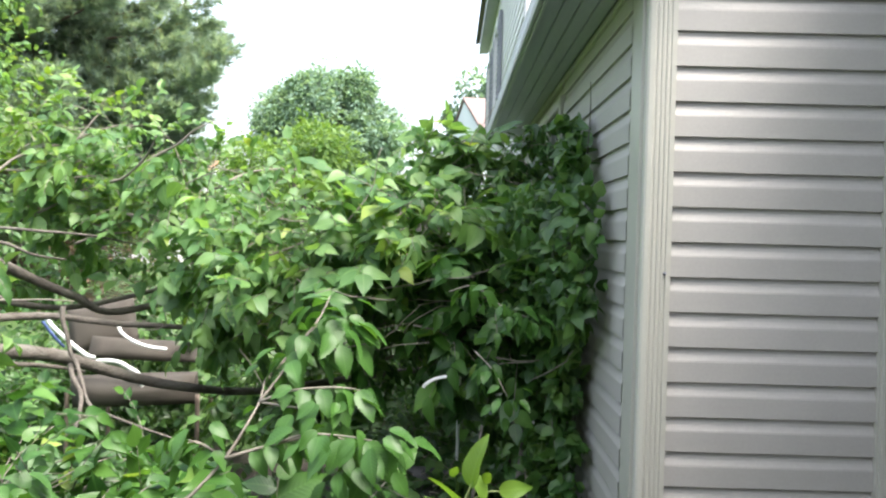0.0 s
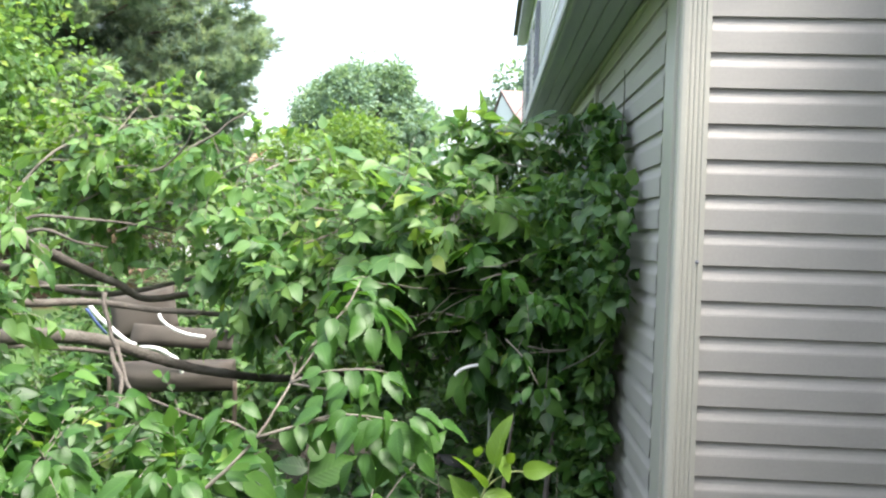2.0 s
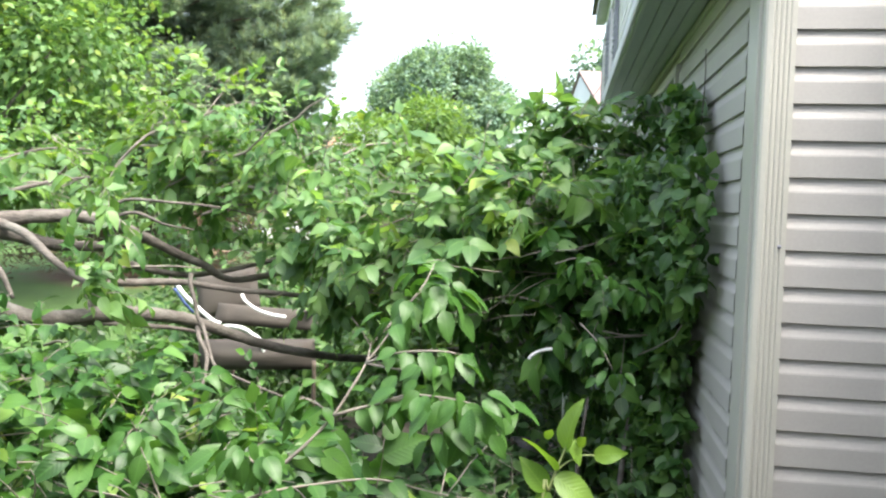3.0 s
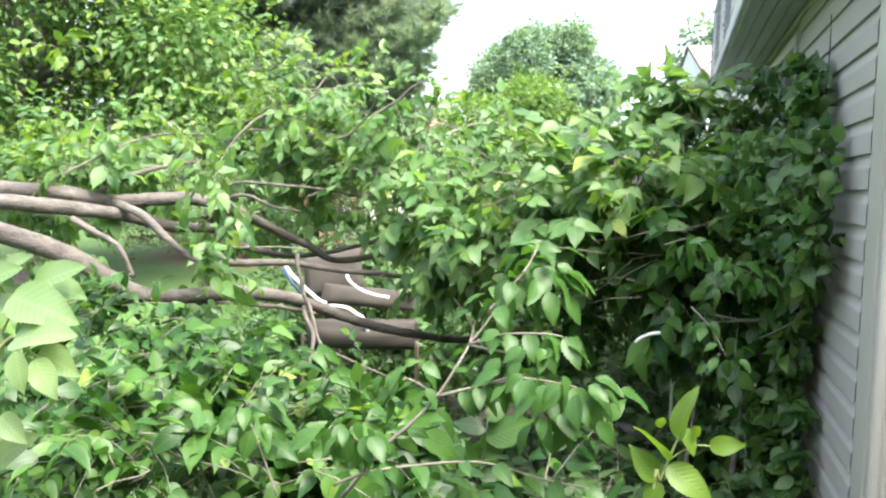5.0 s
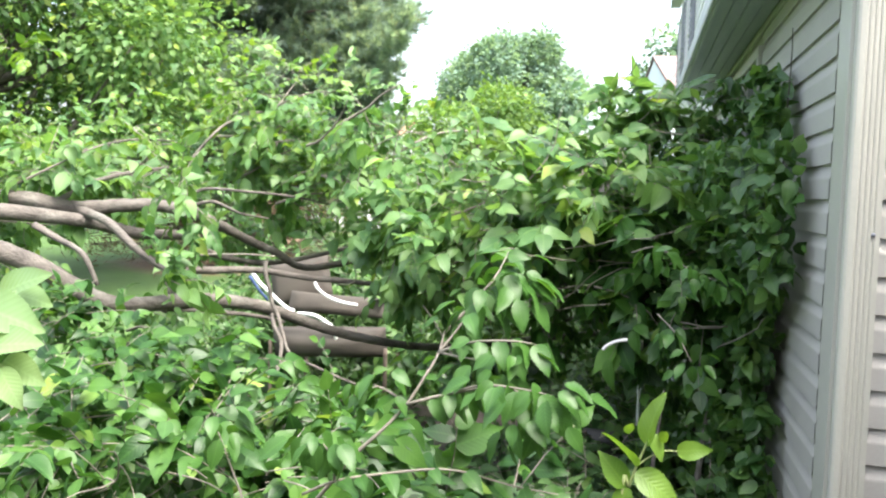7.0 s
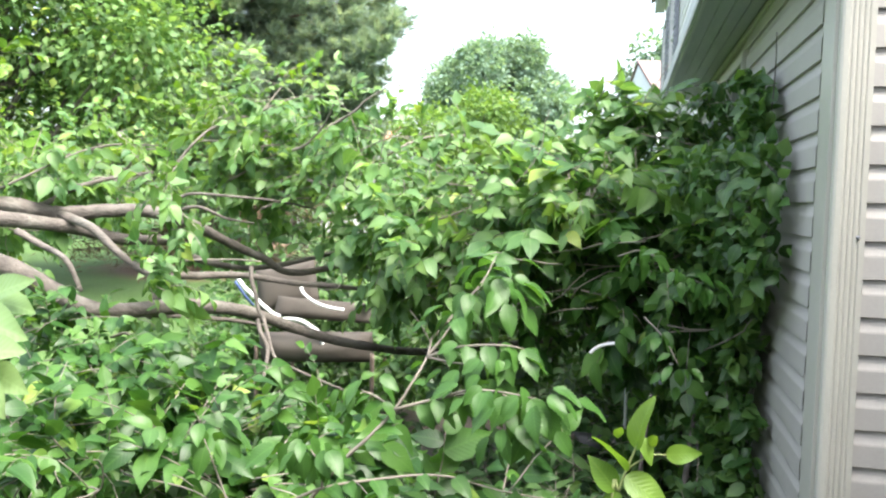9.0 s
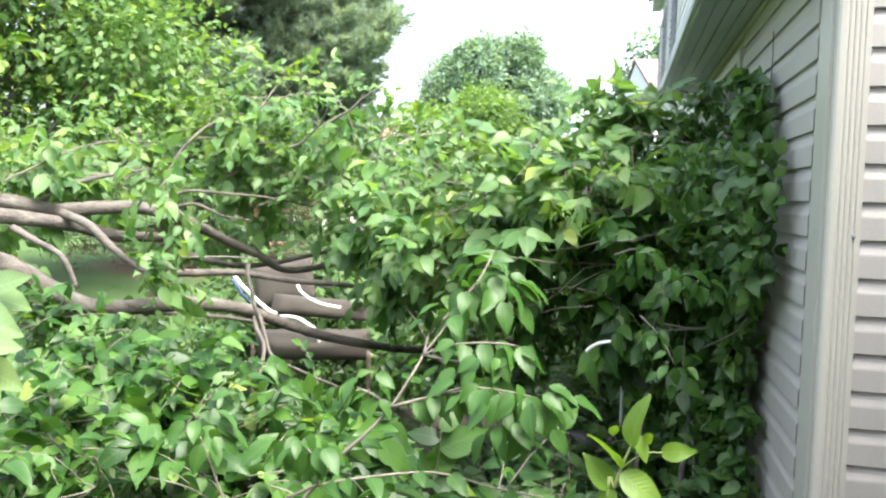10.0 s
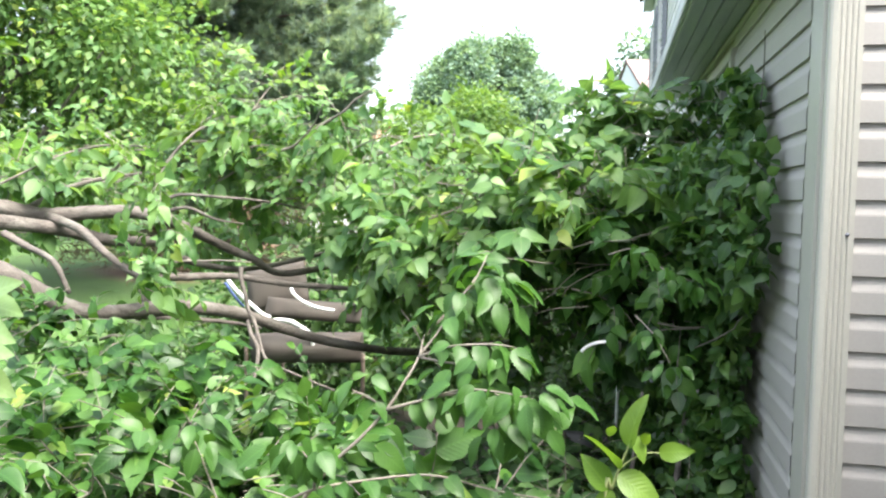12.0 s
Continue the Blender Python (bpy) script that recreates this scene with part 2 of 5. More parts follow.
def raw_part(name, verts, faces, mat, parent=None, label="", smooth=True, uv=None, kind=""):
    """A mesh object from arrays of places and of faces; uv: one pair for each vertex."""
    me = bpy.data.meshes.new(name)
    me.from_pydata([tuple(v) for v in verts] if not isinstance(verts, list) else verts, [], faces)
    me.materials.append(mat)
    if smooth:
        me.polygons.foreach_set("use_smooth", [True] * len(me.polygons))
    if uv is not None:
        layer = me.uv_layers.new(name="UVMap")
        idx = np.empty(len(me.loops), dtype=np.int32)
        me.loops.foreach_get("vertex_index", idx)
        layer.data.foreach_set("uv", np.asarray(uv, dtype=np.float32)[idx].ravel())
    ob = attach(new(name, me), parent)
    return tagged(ob, label, kind=kind)


def box(bm, lo, hi, bevel=0.0):
    vs = [bm.verts.new((x, y, z)) for x in (lo[0], hi[0]) for y in (lo[1], hi[1]) for z in (lo[2], hi[2])]
    fs = [(0, 1, 3, 2), (4, 6, 7, 5), (0, 4, 5, 1), (2, 3, 7, 6), (0, 2, 6, 4), (1, 5, 7, 3)]
    made = [bm.faces.new([vs[i] for i in f]) for f in fs]
    if bevel:
        edges = list({e for f in made for e in f.edges})
        bmesh.ops.bevel(bm, geom=edges, offset=bevel, segments=2, affect="EDGES")
    return bm


def box_part(name, lo, hi, mat, parent=None, label="", bevel=0.0):
    return part(name, box(bmesh.new(), lo, hi, bevel), mat, parent, label)


def glide(points, steps=6):
    """A smooth line through a few places (Catmull-Rom)."""
    p = np.array([points[0], *points, points[-1]], float)
    p[0], p[-1] = 2 * p[1] - p[2], 2 * p[-2] - p[-3]
    rows = []
    for i in range(1, len(p) - 2):
        for s in np.linspace(0, 1, steps, endpoint=False):
            a, b, c, d = p[i - 1], p[i], p[i + 1], p[i + 2]
            rows.append(0.5 * (2 * b + (c - a) * s + (2 * a - 5 * b + 4 * c - d) * s * s + (3 * b - a - 3 * c + d) * s**3))
    rows.append(p[-2])
    return np.array(rows)


def tube_arrays(line, r0, r1, sides=8, wobble=0.0, rng=None, flare=0.0):
    line = np.asarray(line, float)
    n = len(line)
    tan = np.gradient(line, axis=0)
    tan /= np.linalg.norm(tan, axis=1)[:, None] + 1e-9
    up = np.array([0, 0, 1.0]) if abs(tan[0][2]) < 0.9 else np.array([1.0, 0, 0])
    verts, faces = [], []
    for i in range(n):
        side = np.cross(tan[i], up)
        side /= np.linalg.norm(side) + 1e-9
        up = np.cross(side, tan[i])
        s = i / (n - 1)
        r = r0 + (r1 - r0) * s + flare * math.exp(-s * 14)
        for k in range(sides):
            a = 2 * math.pi * k / sides
            rr = r * (1 + (rng.uniform(-wobble, wobble) if wobble else 0))
            verts.append(line[i] + rr * (math.cos(a) * side + math.sin(a) * up))
    for i in range(n - 1):
        for k in range(sides):
            a, b = i * sides + k, i * sides + (k + 1) % sides
            faces.append((a, b, b + sides, a + sides))
    faces.append(tuple(range(sides - 1, -1, -1)))
    faces.append(tuple((n - 1) * sides + k for k in range(sides)))
    return verts, faces


def tube(name, points, r0, r1, mat, parent=None, label="", sides=8, steps=6, wobble=0.0, seed=1, flare=0.0):
    rng = random.Random(seed)
    v, f = tube_arrays(glide(points, steps), r0, r1, sides, wobble, rng, flare)
    return raw_part(name, v, f, mat, parent, label)


# ---------------------------------------------------------------- leaves
def leaf_template(stations, widths, fold=0.3, curl=0.22, teeth=0.0):
    """Half a leaf each side of a folded midrib, of length 1 along y."""
    v, uv, f = [(0, 0, 0)], [(0.5, 0.0)], []
    rows = []
    for i, (s, w) in enumerate(zip(stations, widths)):
        w2 = w * (1 + (teeth if i % 2 else -teeth))
        z = -curl * s * s
        base = len(v)
        wave = 0.02 * math.sin(9 * s)
        v += [(-w2, s, z + fold * w2 + wave), (0, s, z), (w2, s, z + fold * w2 - wave)]
        uv += [(0.5 - w2, s), (0.5, s), (0.5 + w2, s)]
        rows.append(base)
    v.append((0, 1.0, -curl))
    uv.append((0.5, 1.0))
    tip = len(v) - 1
    b = rows[0]
    f += [(0, b + 1, b), (0, b + 2, b + 1)]
    for a, b in zip(rows, rows[1:]):
        f += [(a, a + 1, b + 1, b), (a + 1, a + 2, b + 2, b + 1)]
    a = rows[-1]
    f += [(a, a + 1, tip), (a + 1, a + 2, tip)]
    return np.array(v, float), np.array(uv, float), f


def ovate(half, fold, curl, skew=0.0):
    """An ovate leaf with a rounded base, faint teeth and a drawn-out tip."""
    steps = (0.04, 0.13, 0.27, 0.44, 0.6, 0.75, 0.88)
    shape = (0.4, 0.76, 1.0, 0.95, 0.76, 0.46, 0.17)
    return leaf_template(steps, [half * w for w in shape], fold, curl, 0.025 + skew)


MID_LEAF = [ovate(0.28, 0.15, 0.15), ovate(0.3, 0.45, 0.3), ovate(0.25, 0.3, 0.5), ovate(0.31, 0.2, -0.1, 0.03), ovate(0.29, 0.1, 0.35)]
PLAIN_LEAF = [leaf_template((0.12, 0.4, 0.75), (0.2, 0.3, 0.15), f, c) for f, c in ((0.15, 0.15), (0.45, 0.3), (0.25, 0.5))]
TINY_LEAF = (np.array([(0, 0, 0), (0.3, 0.45, 0.1), (0, 1, -0.1), (-0.3, 0.45, 0.1)], float), np.array([(0.5, 0), (0.8, 0.45), (0.5, 1), (0.2, 0.45)]), [(0, 1, 2), (0, 2, 3)])
FAR_LEAF = leaf_template((0.45,), (0.34,), 0.35, 0.2)
s_fine = [0.03 + 0.055 * i for i in range(17)]
FINE_LEAF = leaf_template(s_fine, [0.27 * math.sin(math.pi * min(1, s ** 0.72)) ** 0.85 * (1 - 0.35 * s ** 6) + 0.004 for s in s_fine], 0.3, 0.26, 0.1)
s_near = [0.02 + 0.024 * i for i in range(40)]
BROAD_LEAF = leaf_template(s_near, [0.28 * math.sin(math.pi * min(1, s ** 0.72)) ** 0.75 * (1 - 0.45 * s ** 5) + 0.004 for s in s_near], 0.28, 0.2, 0.05)


def unit(a):
    return a / (np.linalg.norm(a, axis=-1, keepdims=True) + 1e-9)


def leaf_arrays(base, axis, normal, length, template):
    tv, tuv, tf = template
    base, axis, length = np.asarray(base, float), unit(np.asarray(axis, float)), np.asarray(length, float)
    side = unit(np.cross(np.asarray(normal, float), axis))
    nor = np.cross(axis, side) * -1.0
    nor = np.where(nor[:, 2:3] < 0, -nor, nor)
    side = np.cross(axis, nor)
    v = base[:, None] + length[:, None, None] * (tv[None, :, 0:1] * side[:, None] + tv[None, :, 1:2] * axis[:, None] + tv[None, :, 2:3] * nor[:, None])
    k = len(tv)
    faces = [tuple(i + j * k for i in f) for j in range(len(base)) for f in tf]
    return v.reshape(-1, 3), faces, np.tile(tuv, (len(base), 1))


def leaves_part(name, rows, template, mat, parent, label="", kind="stuff"):
    shapes = template if isinstance(template, list) else [template]
    v, f, uv, n = [], [], [], 0
    for i, shape in enumerate(shapes):
        some = rows[i :: len(shapes)]
        if some:
            base, axis, nor, length = (np.array(c) for c in zip(*some))
            v1, f1, uv1 = leaf_arrays(base, axis, nor, length, shape)
            v.append(v1)
            uv.append(uv1)
            f += [tuple(k + n for k in face) for face in f1]
            n += len(v1)
    v, uv = np.concatenate(v), np.concatenate(uv)
    return raw_part(name, v, f, mat, parent, label, True, uv, kind)


def spray(rng, start, way, length, count, size, droop, leaves, twigs):
    """One twig with leaves set alternately along it; adds to the lists of leaves and twig lines."""
    way = np.array(way, float)
    way /= np.linalg.norm(way) + 1e-9
    p = np.array(start, float)
    line = [p.copy()]
    step = length / 4
    for i in range(4):
        way = way + np.array([rng.uniform(-0.16, 0.16), rng.uniform(-0.16, 0.16), -droop * 0.25 + rng.uniform(-0.08, 0.08)])
        way /= np.linalg.norm(way)
        p = p + way * step
        line.append(p.copy())
    twigs.append(line)
    flat = np.array([way[1], -way[0], 0.0])
    flat /= np.linalg.norm(flat) + 1e-9
    face = np.array([rng.gauss(0, 0.65), rng.gauss(-0.45, 0.6), 1.0])
    hang = droop * rng.uniform(-0.1, 1.4)
    for i in range(count):
        s = (i + 0.8) / count * 4
        k = min(3, int(s))
        at = line[k] + (line[k + 1] - line[k]) * min(1.0, s - k)
        turn = 1 if i % 2 else -1
        spread = rng.uniform(0.5, 1.1) if i < count - 1 else 0.1
        axis = way * 0.8 + turn * spread * flat + np.array([rng.gauss(0, 0.32), rng.gauss(0, 0.32), rng.gauss(0, 0.3) - hang * rng.uniform(0.7, 1.5)])
        nor = face + np.array([rng.gauss(0, 0.35), rng.gauss(0, 0.35), 0.0])
        grow = 1.0 - 0.5 * abs(i / count - 0.6)
        leaves.append((at, axis, nor, size * grow * rng.uniform(0.75, 1.2)))


def twig_part(name, lines, r, mat, parent, sides=3):
    v, f = [], []
    for line in lines:
        a, b = tube_arrays(line, r, r * 0.45, sides)
        o = len(v)
        v += a
        f += [tuple(i + o for i in face) for face in b]
    return raw_part(name, v, f, mat, parent, "", True, None, "stuff")


def bough(rng, centre, radius, leaves, twigs, size=0.075, droop=0.35, dense=1.0, flat=0.8):
    """A cluster of leafy sprays round a centre, looser and longer towards its outside."""
    n = max(4, int(80 * dense * (radius / 0.3) ** 2))
    lean = np.array([rng.gauss(0.3, 0.35), rng.gauss(-0.1, 0.35), rng.gauss(0.1, 0.2)])
    for _ in range(n):
        d = np.array([rng.gauss(0, 1), rng.gauss(0, 1), rng.gauss(0, 1) * flat])
        d /= np.linalg.norm(d) + 1e-9
        at = np.array(centre) + d * radius * rng.uniform(0.1, 0.85)
        way = d * np.array([1, 1, 0.7]) + lean + np.array([rng.gauss(0, 0.45), rng.gauss(0, 0.45), rng.gauss(0.05, 0.3)])
        grow = rng.choice((0.75, 0.9, 1.0, 1.0, 1.15, 1.35))
        spray(rng, at, way, rng.uniform(0.14, 0.4) * (0.6 + radius), rng.randint(6, 11), size * grow, droop * rng.uniform(0.5, 1.9), leaves, twigs)


# ---------------------------------------------------------------- ground
def build_ground():
    bm = bmesh.new()
    bmesh.ops.create_grid(bm, x_segments=60, y_segments=60, size=1.0)
    for v in bm.verts:
        x, y = v.co.x, v.co.y
        v.co.x, v.co.y = math.copysign(abs(x) ** 3, x) * 900, math.copysign(abs(y) ** 3, y) * 900
        near = math.exp(-(v.co.x**2 + v.co.y**2) / 3000)
        v.co.z = (noise.noise(Vector((v.co.x * 0.2, v.co.y * 0.2, 3))) * 0.06 - 0.05) * near
    tagged(part("ground", bm, LAWN, smooth=True), "mown green lawn with brown needle litter under the pine", "lawn", kind="structure")


build_ground()


def build_soil_bed():
    """Bare soil under the fallen crown and along the wall, with a ragged edge and small clods."""
    bm = bmesh.new()
    bmesh.ops.create_grid(bm, x_segments=50, y_segments=100, size=1.0)
    for v in bm.verts:
        x, y = v.co.x, v.co.y
        r = 1 + 0.12 * noise.noise(Vector((x * 3, y * 3, 7)))
        # Carried on unseen past the viewer, cutting lawn light bounced onto the walls.
        v.co.x, v.co.y = -1.1 + x * 1.85 * r, 0.0 + y * 4.4 * r
        edge = max(abs(x), abs(y))
        v.co.z = 0.035 + 0.03 * noise.noise(Vector((v.co.x * 4, v.co.y * 4, 1))) - (0.16 if edge > 0.95 else 0)
    tagged(part("soil_bed", bm, SOIL, smooth=True), "bare brown soil bed beside the house wall", "soil", kind="structure")


build_soil_bed()

# ---------------------------------------------------------------- the house with vinyl siding
LAP = 0.1143
LAP_TOP = 1.93 + 6 * LAP          # a lap edge; the others follow at even steps


def course_mesh(length):
    """One course of dutch-lap siding along x, its lip at y=0 and z=0, coved at the top."""
    prof = [(0.016, 0.003), (0.003, 0.0), (0.0, 0.0015), (0.0, 0.066), (0.0012, 0.072), (0.005, 0.081), (0.0085, 0.09),
            (0.0115, 0.1), (0.013, LAP + 0.004)]
    bm = bmesh.new()
    ends = [[bm.verts.new((x, y, z)) for y, z in prof] for x in (0.0, length)]
    for i in range(len(prof) - 1):
        bm.faces.new((ends[0][i], ends[1][i], ends[1][i + 1], ends[0][i + 1]))
    me = bpy.data.meshes.new("siding_course")
    bm.normal_update()
    bm.to_mesh(me)
    bm.free()
    return me


def siding(parent, runs, mat, facing):
    """Courses for runs (start, end, lowest, highest, fixed): facing 'y' looks to -y, facing 'x' looks to -x."""
    meshes = {}
    for start, end, low, high, fixed in runs:
        k = math.ceil((LAP_TOP - high) / LAP)
        while LAP_TOP - k * LAP > low:
            z = LAP_TOP - k * LAP
            key = round(end - start, 3)
            if key not in meshes:
                meshes[key] = course_mesh(end - start)
                meshes[key].materials.append(mat)
            ob = attach(new("siding_course", meshes[key]), parent)
            ob.matrix_local = parent.matrix_basis.inverted() @ (pose(start, fixed, z) if facing == "y" else pose(fixed, end, z, 0, 0, -90))
            ob.matrix_parent_inverse = Matrix()
            k += 1


def corner_post(parent, x, y, z0, z1, mat, w=0.105, deep=0.105):
    """An outside corner post: a fluted face to -y and one to -x, rounded at the corner."""
    prof = [(w, 0.012), (w, 0.0)]
    for a in (0.085, 0.07, 0.055, 0.04):
        prof += [(a + 0.004, 0.0), (a + 0.002, 0.0035), (a - 0.002, 0.0035), (a - 0.004, 0.0)]
    prof += [(0.032, 0.0), (0.02, 0.003), (0.013, 0.009), (0.01, 0.018), (0.01, 0.03), (0.02, 0.033), (0.02, 0.046), (0.003, 0.05), (0.003, deep), (0.016, deep)]
    bm = bmesh.new()
    a = [bm.verts.new((x + px, y + py, z0)) for px, py in prof]
    b = [bm.verts.new((x + px, y + py, z1)) for px, py in prof]
    for i in range(len(prof) - 1):
        bm.faces.new((a[i], b[i], b[i + 1], a[i + 1]))
    return part("corner_post", bm, mat, parent, "cream fluted vinyl corner post")


def slab(name, corners, thick, mat, parent, label=""):
    """A sloping slab: four corners of its top, given in order, and a thickness downwards."""
    bm = bmesh.new()
    t = [bm.verts.new(c) for c in corners]
    u = [bm.verts.new((c[0], c[1], c[2] - thick)) for c in corners]
    bm.faces.new(t)
    bm.faces.new(u[::-1])
    for i in range(4):
        j = (i + 1) % 4
        bm.faces.new((t[j], t[i], u[i], u[j]))
    bmesh.ops.recalc_face_normals(bm, faces=bm.faces)
    return part(name, bm, mat, parent, label)


def build_house():
    house = thing("house", "single-storey house wing in beige vinyl lap siding", "house")
    # wall bodies, set behind the siding, with a window opening in the long side
    w0, w1, s0, s1 = 1.85, 3.4, 1.45, 2.73
    t = 0.014
    box_part("wall", (0.1, t, 0), (0.84, 0.16, 2.9), SHEATH, house)
    bm = bmesh.new()
    for lo, hi in (((t, 0.1, 0), (0.16, w0, 2.9)), ((t, w1, 0), (0.16, 4.62, 2.9)), ((t, w0, 0), (0.16, w1, s0)), ((t, w0, s1), (0.16, w1, 2.9))):
        box(bm, lo, hi)
    part("wall", bm, SHEATH, house)
    box_part("wall", (0.84, -5.0, 0), (0.98, 0.0, 3.1), SHEATH, house)
    box_part("wall", (0.16, 4.5, 0), (4.2, 4.62, 2.9), SHEATH, house)
    box_part("wall", (4.1, -5.0, 0), (4.2, 4.5, 4.15), SHEATH, house)
    box_part("wall", (0.98, -5.0, 0), (4.1, -4.9, 3.1), SHEATH, house)
    # window under the eave
    win = thing("window", "", "")
    attach(win, house)
    bm = bmesh.new()
    f = 0.06
    for lo, hi in (((-0.02, w0, s0), (0.07, w0 + f, s1)), ((-0.02, w1 - f, s0), (0.07, w1, s1)),
                   ((-0.02, w0 + f, s1 - f), (0.07, w1 - f, s1)), ((-0.03, w0 + f, s0), (0.07, w1 - f, s0 + f)),
                   ((0.0, (w0 + w1) / 2 - 0.02, s0 + f), (0.05, (w0 + w1) / 2 + 0.02, s1 - f))):
        box(bm, lo, hi, 0.004)
    part("window_frame", bm, TRIM, win, "cream vinyl window frame")
    box_part("pane", (0.03, w0 + f, s0 + f), (0.036, (w0 + w1) / 2 - 0.02, s1 - f), GLASS, win, "dark window glass")
    box_part("pane", (0.03, (w0 + w1) / 2 + 0.02, s0 + f), (0.036, w1 - f, s1 - f), GLASS, win, "dark window glass")
    corner_post(house, 0.0, -0.012, 0.1, 2.93, TRIM, 0.105, 0.2)
    tube("screw", [(0.086, -0.016, 1.827), (0.086, -0.013, 1.827), (0.086, -0.008, 1.827)], 0.006, 0.006, SHUTTER, house, "small dark screw head", 8, 2)
    # channel and inner corner at the right end of the short wall
    bm = bmesh.new()
    box(bm, (0.79, -0.014, 0.1), (0.797, 0.012, 2.95))
    box(bm, (0.797, -0.03, 0.1), (0.838, 0.012, 2.95), 0.004)
    part("corner_channel", bm, TRIM, house)
    # eave: frieze, soffit, fascia, gutter
    bm = bmesh.new()
    box(bm, (-0.012, 0.1, 2.792), (0.012, 4.6, 2.82), 0.003)
    part("frieze_board", bm, TRIM, house)
    for i in range(4):
        a = -0.272 + i * 0.066
        box_part("soffit_panel", (a, -0.14, 2.822 + 0.003 * (i % 2)), (a + 0.063, 4.66, 2.84 + 0.003 * (i % 2)), SOFFIT, house, "grey metal soffit panel", 0.003)
    box_part("fascia", (-0.288, -0.15, 2.806), (-0.272, 4.68, 2.9), GUTTER, house, bevel=0.003)
    bm = bmesh.new()
    prof = [(-0.29, 2.89), (-0.29, 2.816), (-0.306, 2.814), (-0.312, 2.83), (-0.31, 2.86), (-0.314, 2.885), (-0.308, 2.885)]
    rows = [[bm.verts.new((x, y, z)) for x, z in prof] for y in (-0.16, 4.69)]
    for i in range(len(prof) - 1):
        bm.faces.new((rows[0][i], rows[1][i], rows[1][i + 1], rows[0][i + 1]))
    for r in rows:
        bm.faces.new(r)
    bmesh.ops.recalc_face_normals(bm, faces=bm.faces)
    part("gutter", bm, GUTTER, house, "grey painted metal roof gutter")
    tube("downspout", [(-0.2, 4.6, 2.83), (-0.16, 4.6, 2.7), (-0.06, 4.58, 2.55), (-0.05, 4.58, 1.4), (-0.05, 4.58, 0.1)], 0.035, 0.035, PALE, house, "white downspout", 8)
    rise = 0.32
    zr = lambda x: 2.93 + (x + 0.3) * rise
    slab("roof", [(-0.3, -0.16, zr(-0.3)), (4.4, -0.16, zr(4.4)), (4.4, 4.66, zr(4.4)), (-0.3, 4.66, zr(-0.3))], 0.08, SHINGLE, house, "dark asphalt shingle roof")
    slab("roof", [(0.72, -5.2, zr(0.72)), (4.4, -5.2, zr(4.4)), (4.4, -0.16, zr(4.4)), (0.72, -0.16, zr(0.72))], 0.08, SHINGLE, house)
    siding(house, [(0.1, 0.792, 0.1, 2.85, 0.0)], SIDING, "y")
    siding(house, [(0.185, w0, 0.1, 2.76, 0.0), (w1, 4.62, 1.4, 2.76, 0.0), (w0, w1, 0.1, 1.42, 0.0), (w1, 4.62, 0.1, 1.42, 0.0)], SIDING, "x")
    siding(house, [(-5.0, -0.03, 0.1, 2.95, 0.825)], SIDING, "x")


build_house()


def build_rear_wall():
    """Plain wall added unseen behind the viewer: closes the yard, blocks low sky light."""
    w = tagged(box_part("sky_block_wall", (-7.5, -5.2, 0), (0.84, -5.0, 4.4), SHEATH), "added plain beige wall blocking low sky behind the yard", "wall", kind="structure")
    return w


build_rear_wall()


